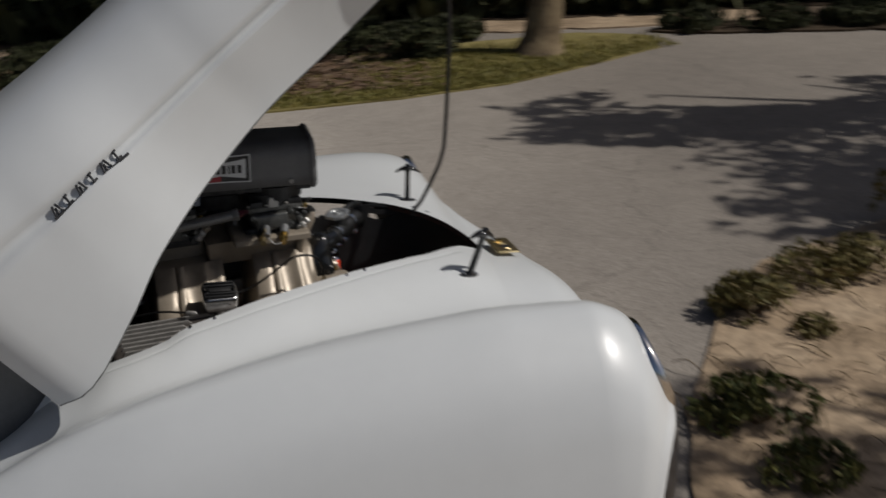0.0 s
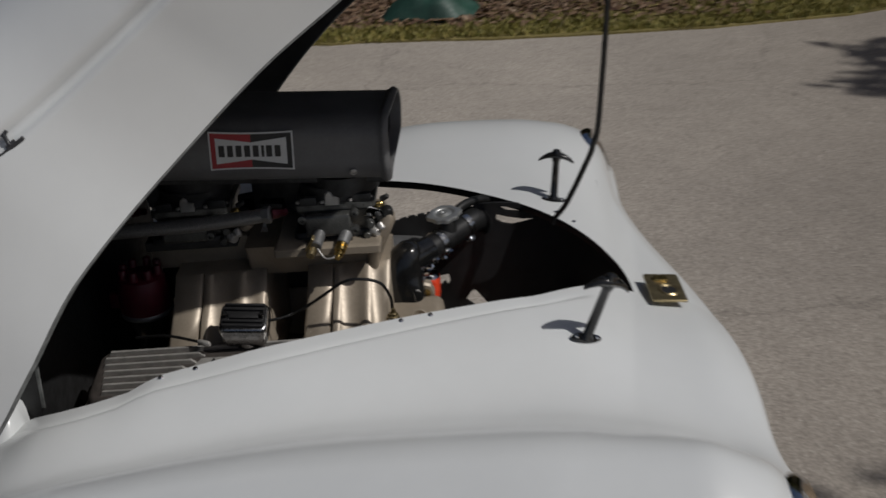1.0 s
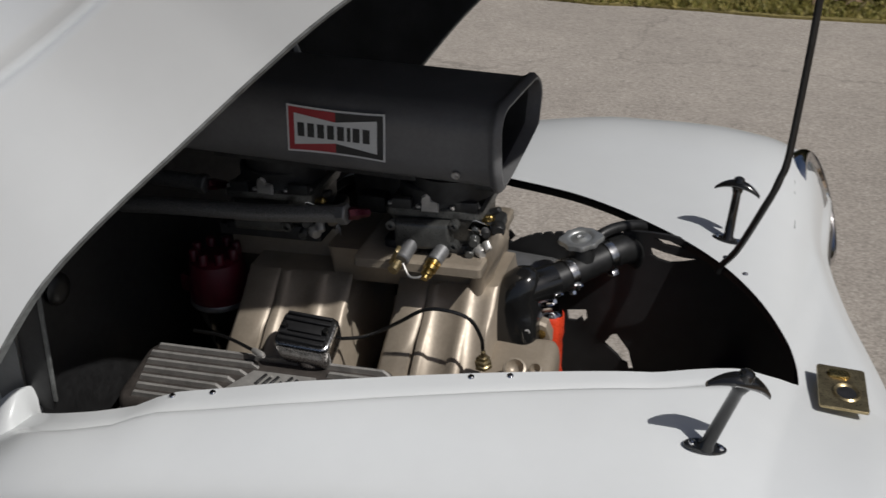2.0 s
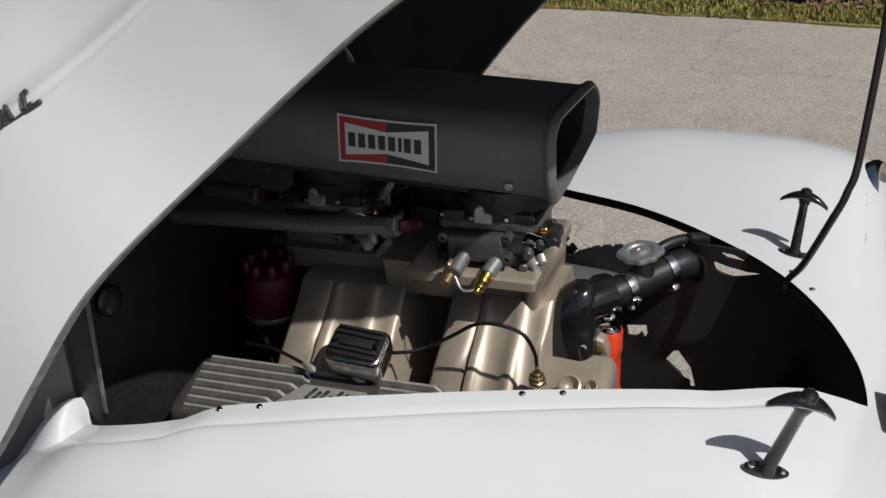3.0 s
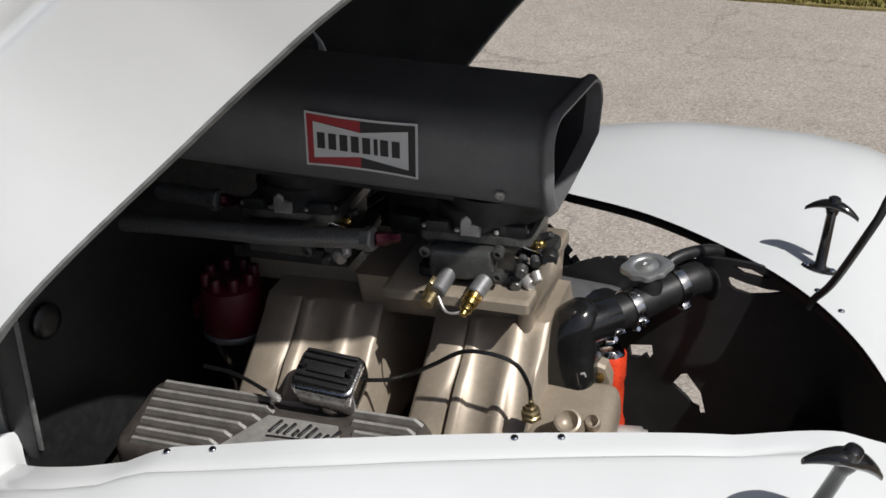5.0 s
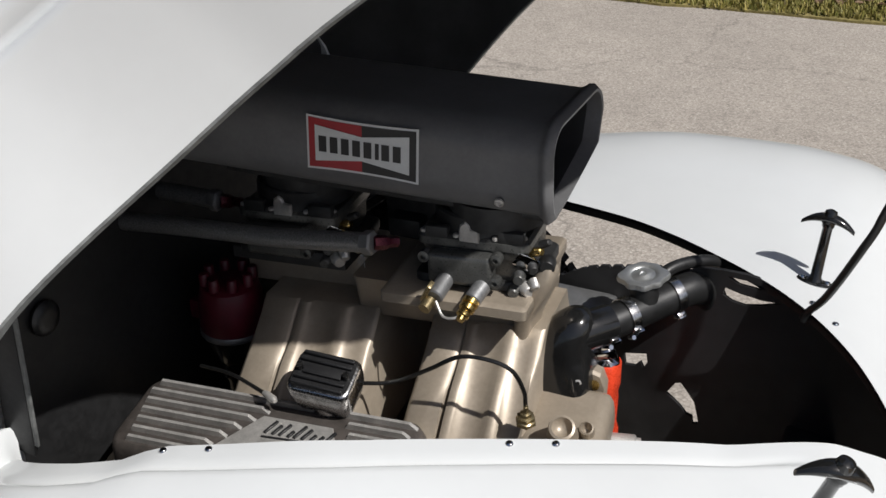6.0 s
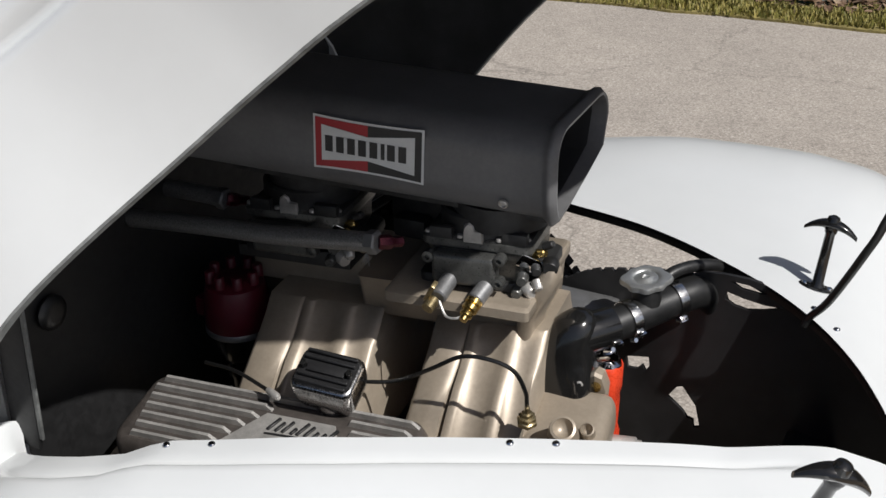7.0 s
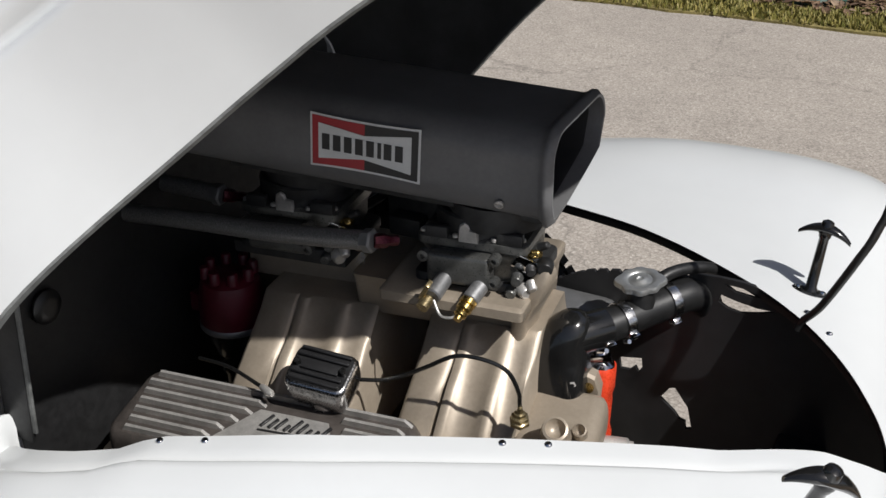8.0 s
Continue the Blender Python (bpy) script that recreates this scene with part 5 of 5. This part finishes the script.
grid_faces(bm, rows_of(bm, [[(x, y, 0) for x in spread] for y in spread]))
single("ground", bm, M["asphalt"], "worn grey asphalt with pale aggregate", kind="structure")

rng = random.Random(7)


def sheet(name, outline, z, mat, label, wobble=0.06):
    """A flat patch of ground with an uneven rim, a little above the asphalt."""
    pts = []
    for (x0, y0), (x1, y1) in zip(outline, outline[1:] + outline[:1]):
        n = max(1, min(60, int(math.hypot(x1 - x0, y1 - y0) / 0.18)))
        for k in range(n):
            t = k / n
            p = Vector((x0 + (x1 - x0) * t, y0 + (y1 - y0) * t, 0))
            d = wobble * noise.noise(p * 1.3) + wobble * 0.6 * noise.noise(p * 5)
            pts.append((p.x + d, p.y + d))
    bm = bmesh.new()
    hi = [bm.verts.new((x, y, z)) for x, y in pts]
    lo = [bm.verts.new((x, y, -0.01)) for x, y in pts]
    bm.faces.new(hi)
    grid_faces(bm, [lo, hi], True)
    return single(name, bm, mat, label, kind="structure", smooth=False)


VERGE = [(-40, 4.5), (-6, 4.6), (-1.4, 4.68), (0.2, 4.77), (1.4, 4.87), (2.2, 5.09), (2.95, 5.5), (3.64, 5.94), (3.72, 6.39), (3.17, 6.69), (1.3, 6.45), (-40, 6.6)]
sheet("verge", VERGE, 0.012, M["verge"], "dry yellow grass verge along the road")
sheet("undergrowth_floor", [(-40, 5.7), (-2, 5.6), (0.9, 5.72), (1.8, 6.1), (1.9, 6.45), (1.4, 6.9), (-40, 7.3)], 0.02, M["litter"], "ground strewn with leaf litter, shade put into its dark colour")
sheet("sand", [(1.56, 0.05), (1.68, 0.40), (1.95, 0.86), (2.16, 1.22), (2.46, 1.55), (3.18, 1.9), (9, 3.0), (9, -6), (1.7, -6), (1.42, -1.2)], 0.014, M["sand"], "pale sand beside the asphalt", 0.12)


def blades(name, area, count, tall, mat, label, lean=0.6, wide=0.006, z=0.012):
    """Many thin blades, each a bent triangle strip."""
    verts, faces = [], []
    for _ in range(count):
        x, y = area()
        h = tall * rng.uniform(0.4, 1.3)
        a = rng.uniform(0, 2 * math.pi)
        dx, dy = math.cos(a), math.sin(a)
        bend = rng.uniform(0.1, 1) * lean * h
        w = wide * rng.uniform(0.5, 1.4)
        i = len(verts)
        verts += [(x - dy * w, y + dx * w, z), (x + dy * w, y - dx * w, z), (x + dx * bend * 0.4 + dy * w * 0.6, y + dy * bend * 0.4 - dx * w * 0.6, z + h * 0.6), (x + dx * bend * 0.4 - dy * w * 0.6, y + dy * bend * 0.4 + dx * w * 0.6, z + h * 0.6), (x + dx * bend, y + dy * bend, z + h)]
        faces += [(i, i + 1, i + 2, i + 3), (i + 3, i + 2, i + 4)]
    me = bpy.data.meshes.new(name)
    me.from_pydata(verts, [], faces)
    me.materials.append(mat)
    return tagged(new(name, me), label, "grass", kind="stuff")


def verge_spot():
    while True:
        x, y = rng.uniform(-4, 3.8), rng.triangular(4.6, 6.5, 4.9)
        edge = float(np.interp(x, [p[0] for p in VERGE[:8]], [p[1] for p in VERGE[:8]]))
        if y > edge + 0.03 * noise.noise(Vector((x * 3, y * 3, 0))) and (y < edge + 0.3 + 0.25 * noise.noise(Vector((x * 2, y * 2, 4))) or x > 1.2 or rng.random() < 0.12):
            return x, y


blades("verge_grass", verge_spot, 30000, 0.03, M["grass"], "short yellow-green grass with dry stalks")


def leaves(name, spots, size, mat, label, category, kind="stuff", flat=False):
    """Many small folded leaves at the given places."""
    verts, faces = [], []
    for p in spots:
        s = size * rng.uniform(0.55, 1.35)
        e = Euler((rng.uniform(-0.5, 0.5), rng.uniform(-0.5, 0.5), rng.uniform(0, 6.28)) if flat else [rng.uniform(0, 6.28) for _ in range(3)]).to_matrix()
        i = len(verts)
        for q in ((-1, 0, 0), (-0.3, 0.42, 0.12), (0.45, 0.36, 0.1), (1, 0, 0), (0.45, -0.36, 0.1), (-0.3, -0.42, 0.12)):
            verts.append(p + s * (e @ Vector(q)))
        faces += [(i, i + 3, i + 2, i + 1), (i, i + 5, i + 4, i + 3)]
    me = bpy.data.meshes.new(name)
    me.from_pydata(verts, [], faces)
    me.materials.append(mat)
    return me


me = leaves("fallen_leaves", [Vector((x, y, 0.035)) for x, y in [(rng.triangular(-4, 1.9, -0.5), rng.triangular(4.95, 6.8, 5.4)) for _ in range(9000)]], 0.03, M["dead_leaf"], "", "", flat=True)
tagged(new("fallen_leaves", me), "brown fallen leaves scattered over the verge", "leaves", kind="stuff")


def clump_spots(centre, radius, count):
    """Places inside an uneven bushy volume with gaps."""
    out = []
    while len(out) < count:
        d = Vector((rng.gauss(0, 1), rng.gauss(0, 1), rng.gauss(0, 1))).normalized()
        r = rng.random() ** 0.45
        p = Vector((d.x * radius[0], d.y * radius[1], d.z * radius[2])) * r
        if noise.noise((p + centre) * (1.6 / max(radius))) + 0.25 * noise.noise((p + centre) * (5 / max(radius))) > -0.12:
            q = p + centre
            if q.z > 0.02:
                out.append(q)
    return out


def shrub(at, radius, count, size, label, mat="leaf"):
    t = thing("shrub", at, label, "shrub", "low scrub beside the road")
    me = leaves("foliage", clump_spots(Vector((at[0], at[1], radius[2] * 0.75)), radius, count), size, M[mat], "", "")
    ob = new("foliage", me)
    ob.parent = t
    ob.matrix_parent_inverse = Matrix.Translation(at).inverted()
    for k in range(5):
        bm = bmesh.new()
        a = 1.257 * k + rng.uniform(-0.3, 0.3)
        tip = Vector((at[0] + radius[0] * 0.6 * math.cos(a), at[1] + radius[1] * 0.6 * math.sin(a), radius[2] * rng.uniform(0.9, 1.3)))
        add_tube(bm, [(at[0], at[1], 0.0), ((at[0] + tip.x) / 2 + 0.02, (at[1] + tip.y) / 2, tip.z * 0.55), tip], lambda u: 0.012 * (1 - 0.7 * u), 6, 4)
        part("stem", bm, M["bark"], t)
    return t


shrub((2.23, 1.10, 0), (0.18, 0.17, 0.10), 1500, 0.016, "yellowish green scrub at the asphalt's edge", "scrub")
shrub((2.38, 0.87, 0), (0.09, 0.08, 0.05), 260, 0.016, "small scrub tuft on the sand", "scrub")
shrub((1.89, 0.31, 0), (0.22, 0.18, 0.09), 900, 0.017, "dark green scrubby bush growing from the sand")
shrub((2.76, 1.35, 0), (0.34, 0.22, 0.10), 1300, 0.017, "dry scrubby bush growing from the sand", "scrub")
shrub((1.9, -0.04, 0), (0.16, 0.12, 0.07), 500, 0.018, "low dark scrub on the sand")
shrub((3.44, 1.75, 0), (0.34, 0.3, 0.2), 1300, 0.022, "yellowish green scrub at the asphalt's edge", "scrub")
# scrub under the trees, in the leaf tones darkened for shade
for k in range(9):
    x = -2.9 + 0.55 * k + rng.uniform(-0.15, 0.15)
    shrub((x, 6.1 + rng.uniform(-0.15, 0.35), 0), (0.42, 0.34, 0.15 + 0.09 * rng.random()), 1300, 0.03, "scrub with the trees' shade put into its leaf colour", "wood_leaf")


def tree(at, tall, lean, crown, count, label, girth=0.15, leaf=0.07):
    """A tapered trunk, limbs and a loose crown of leaves."""
    t = thing("tree", at, label, "tree", "trees round the lot")
    bm = bmesh.new()
    top = Vector((at[0] + lean[0], at[1] + lean[1], tall))
    mid = Vector(at) * 0.5 + top * 0.5 + Vector((0.12, -0.08, 0))
    add_tube(bm, [at, Vector(at) * 0.75 + mid * 0.25 + Vector((0.03, 0.02, tall * 0.02)), mid, top], lambda u: girth * (1.25 - 0.85 * u) if u > 0.06 else girth * 1.6 - girth * 5 * u, 14, 8)
    part("trunk", bm, M["bark"], t)
    for k in range(7):
        bm = bmesh.new()
        a = 0.9 * k + rng.uniform(-0.3, 0.3)
        p = mid.lerp(top, 0.15 + 0.12 * k)
        q = Vector((top.x + crown[0] * 0.7 * math.cos(a), top.y + crown[1] * 0.7 * math.sin(a), tall + crown[2] * rng.uniform(-0.3, 0.6)))
        add_tube(bm, [p, p.lerp(q, 0.5) + Vector((0, 0, 0.2)), q], lambda u: girth * 0.4 * (1 - 0.8 * u), 8, 5)
        part("limb", bm, M["bark"], t)
    me = leaves("crown", clump_spots(Vector((top.x, top.y, tall + crown[2] * 0.25)), crown, count), leaf, M["leaf"], "", "")
    ob = new("crown", me)
    ob.parent = t
    ob.matrix_parent_inverse = Matrix.Translation(at).inverted()
    return t


tree((2.66, 5.98, 0), 4.0, (0.1, 0.2), (2.0, 1.8, 1.3), 5000, "tree with a pale sunlit trunk on the verge", 0.13)
tree((8.1, 2.80, 0), 4.8, (-0.4, -0.2), (1.9, 0.75, 0.8), 3000, "tree that dapples the asphalt with shade", 0.16)
tree((8.03, 0.87, 0), 4.8, (-0.3, 0.15), (1.3, 0.9, 0.7), 3200, "tree that dapples the asphalt's edge with shade", 0.13)
tree((6.28, -1.43, 0), 4.7, (-0.3, 0.2), (0.8, 0.62, 0.6), 420, "tree that dapples the sand with shade", 0.12)
tree((11.96, 5.11, 0), 5.0, (-0.3, 0.2), (2.6, 0.9, 0.9), 2600, "tree that dapples the far asphalt with shade", 0.17)

# dry twigs and thin stalks on the sand and the verge
stalks = []
for _ in range(260):
    x, y = (rng.uniform(1.65, 3.4), rng.uniform(-0.3, 1.5)) if rng.random() < 0.6 else (rng.uniform(-2.5, 1.0), rng.uniform(4.95, 6.2))
    if y < 3 and y > 0.86 + (x - 1.95) * 1.1:
        continue
    stalks.append((x, y))
bm = bmesh.new()
for x, y in stalks:
    a, l = rng.uniform(0, 6.28), rng.uniform(0.05, 0.16)
    add_tube(bm, [(x, y, 0.02), (x + 0.5 * l * math.cos(a), y + 0.5 * l * math.sin(a), 0.03 + 0.3 * l * rng.random()), (x + l * math.cos(a), y + l * math.sin(a), 0.024)], 0.0022, 5, 2)
tagged(single("twigs", bm, M["bark"], "dry twigs strewn on sand and verge", "twigs", kind="stuff"), "dry twigs strewn on sand and verge", "twigs", kind="stuff")

# crumpled green tarpaulin in the undergrowth
bm = bmesh.new()
rows = []
for j in range(15):
    row = []
    for i in range(19):
        u, v = i / 18, j / 14
        x, y = -0.6 + 0.62 * u, 5.12 + 0.42 * v
        h = 0.2 * math.sin(math.pi * u) ** 0.6 * math.sin(math.pi * v) ** 0.6
        row.append((x, y, 0.015 + max(0, h * (0.75 + 0.5 * noise.noise(Vector((x * 3, y * 3, 1)))) + 0.05 * noise.noise(Vector((x * 9, y * 9, 2))) * (h > 0.02))))
    rows.append(row)
grid_faces(bm, rows_of(bm, rows))
single("tarpaulin", bm, M["tarp"], "crumpled faded green tarpaulin in the undergrowth", "tarpaulin")

# low brush between the asphalt and the far track, its shade in the dark leaf colour
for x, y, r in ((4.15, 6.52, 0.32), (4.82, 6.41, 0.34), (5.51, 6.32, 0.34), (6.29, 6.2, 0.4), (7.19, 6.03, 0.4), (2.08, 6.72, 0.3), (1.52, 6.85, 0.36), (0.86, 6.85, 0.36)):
    shrub((x, y, 0), (r, r * 0.7, 0.12), 800, 0.035, "low brush beside the far track, shade put into its leaf colour", "wood_leaf")
sheet("brush_floor", [(3.78, 6.58), (4.15, 6.34), (5.33, 6.09), (7.87, 5.69), (12, 4.6), (12, 5.4), (8.04, 6.35), (5.46, 6.64), (4.13, 6.77)], 0.02, M["litter"], "ground under the brush, shade put into its dark colour", 0.1)

# far pale road and the wood behind it
sheet("far_track", [(-60, 7.2), (-1.5, 7.03), (1.25, 7.12), (2.1, 7.0), (3.33, 6.86), (5.26, 6.68), (11.4, 5.8), (24, 3.4), (25, 4.4), (11.6, 6.6), (5.5, 7.2), (3.5, 7.38), (2.2, 7.52), (1.3, 7.6), (-1.5, 7.5), (-60, 7.7)], 0.016, M["sand"], "pale track beyond the undergrowth", 0.1)
WOOD = smooth_path([(-24, 9.0, 0), (-8, 8.6, 0), (-1.5, 8.3, 0), (1.2, 8.4, 0), (2.6, 8.3, 0), (3.9, 8.2, 0), (5.7, 8.0, 0), (10.6, 7.6, 0), (20, 6.4, 0)], 7)
spots = []
for k, p in enumerate(WOOD):
    for layer in range(3):
        c = p + Vector((rng.uniform(-0.4, 0.4) + 0.6 * layer, rng.uniform(-0.3, 0.3) + 0.5 * layer, 0.7 + 1.7 * layer))
        spots += clump_spots(c, (1.3, 0.8, 1.0), 420)
    spots += clump_spots(p + Vector((rng.uniform(-0.3, 0.3), rng.uniform(-0.5, -0.1), 0.25)), (1.0, 0.4, 0.5), 420)
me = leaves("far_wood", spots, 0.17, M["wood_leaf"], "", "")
tagged(new("far_wood", me), "dense wood behind the far track, shade put into its leaf colour", "wood", kind="stuff")
# floor sheet, darkened in colour for the shade under the wood
sheet("wood_floor", [(-60, 7.65), (-1.5, 7.45), (1.3, 7.55), (2.2, 7.48), (3.5, 7.34), (5.5, 7.16), (11.6, 6.55), (25, 4.3), (32, 8), (20, 12), (8, 14), (-2, 15), (-60, 17)], 0.024, M["litter"], "ground under the wood, shade put into its dark colour", 0.1)
# added upright sheet; its dark colour stands for shade between the trees
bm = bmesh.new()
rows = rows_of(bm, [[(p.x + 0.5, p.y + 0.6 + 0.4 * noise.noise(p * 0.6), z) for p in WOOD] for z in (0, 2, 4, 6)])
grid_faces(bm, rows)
single("wood_shade_wall", bm, M["litter"], "added dark wall standing in for the shade deep in the wood", kind="structure")

# the lot lies a little above the car's datum plane
GROUND = 0.19
for ob in list(bpy.data.objects):
    if ob.parent is None and ob.name.split(".")[0] in ("ground", "verge", "undergrowth_floor", "sand", "verge_grass", "fallen_leaves", "shrub", "tree", "twigs", "tarpaulin", "brush_floor", "far_track", "far_wood", "wood_floor", "wood_shade_wall"):
        ob.location.z += GROUND
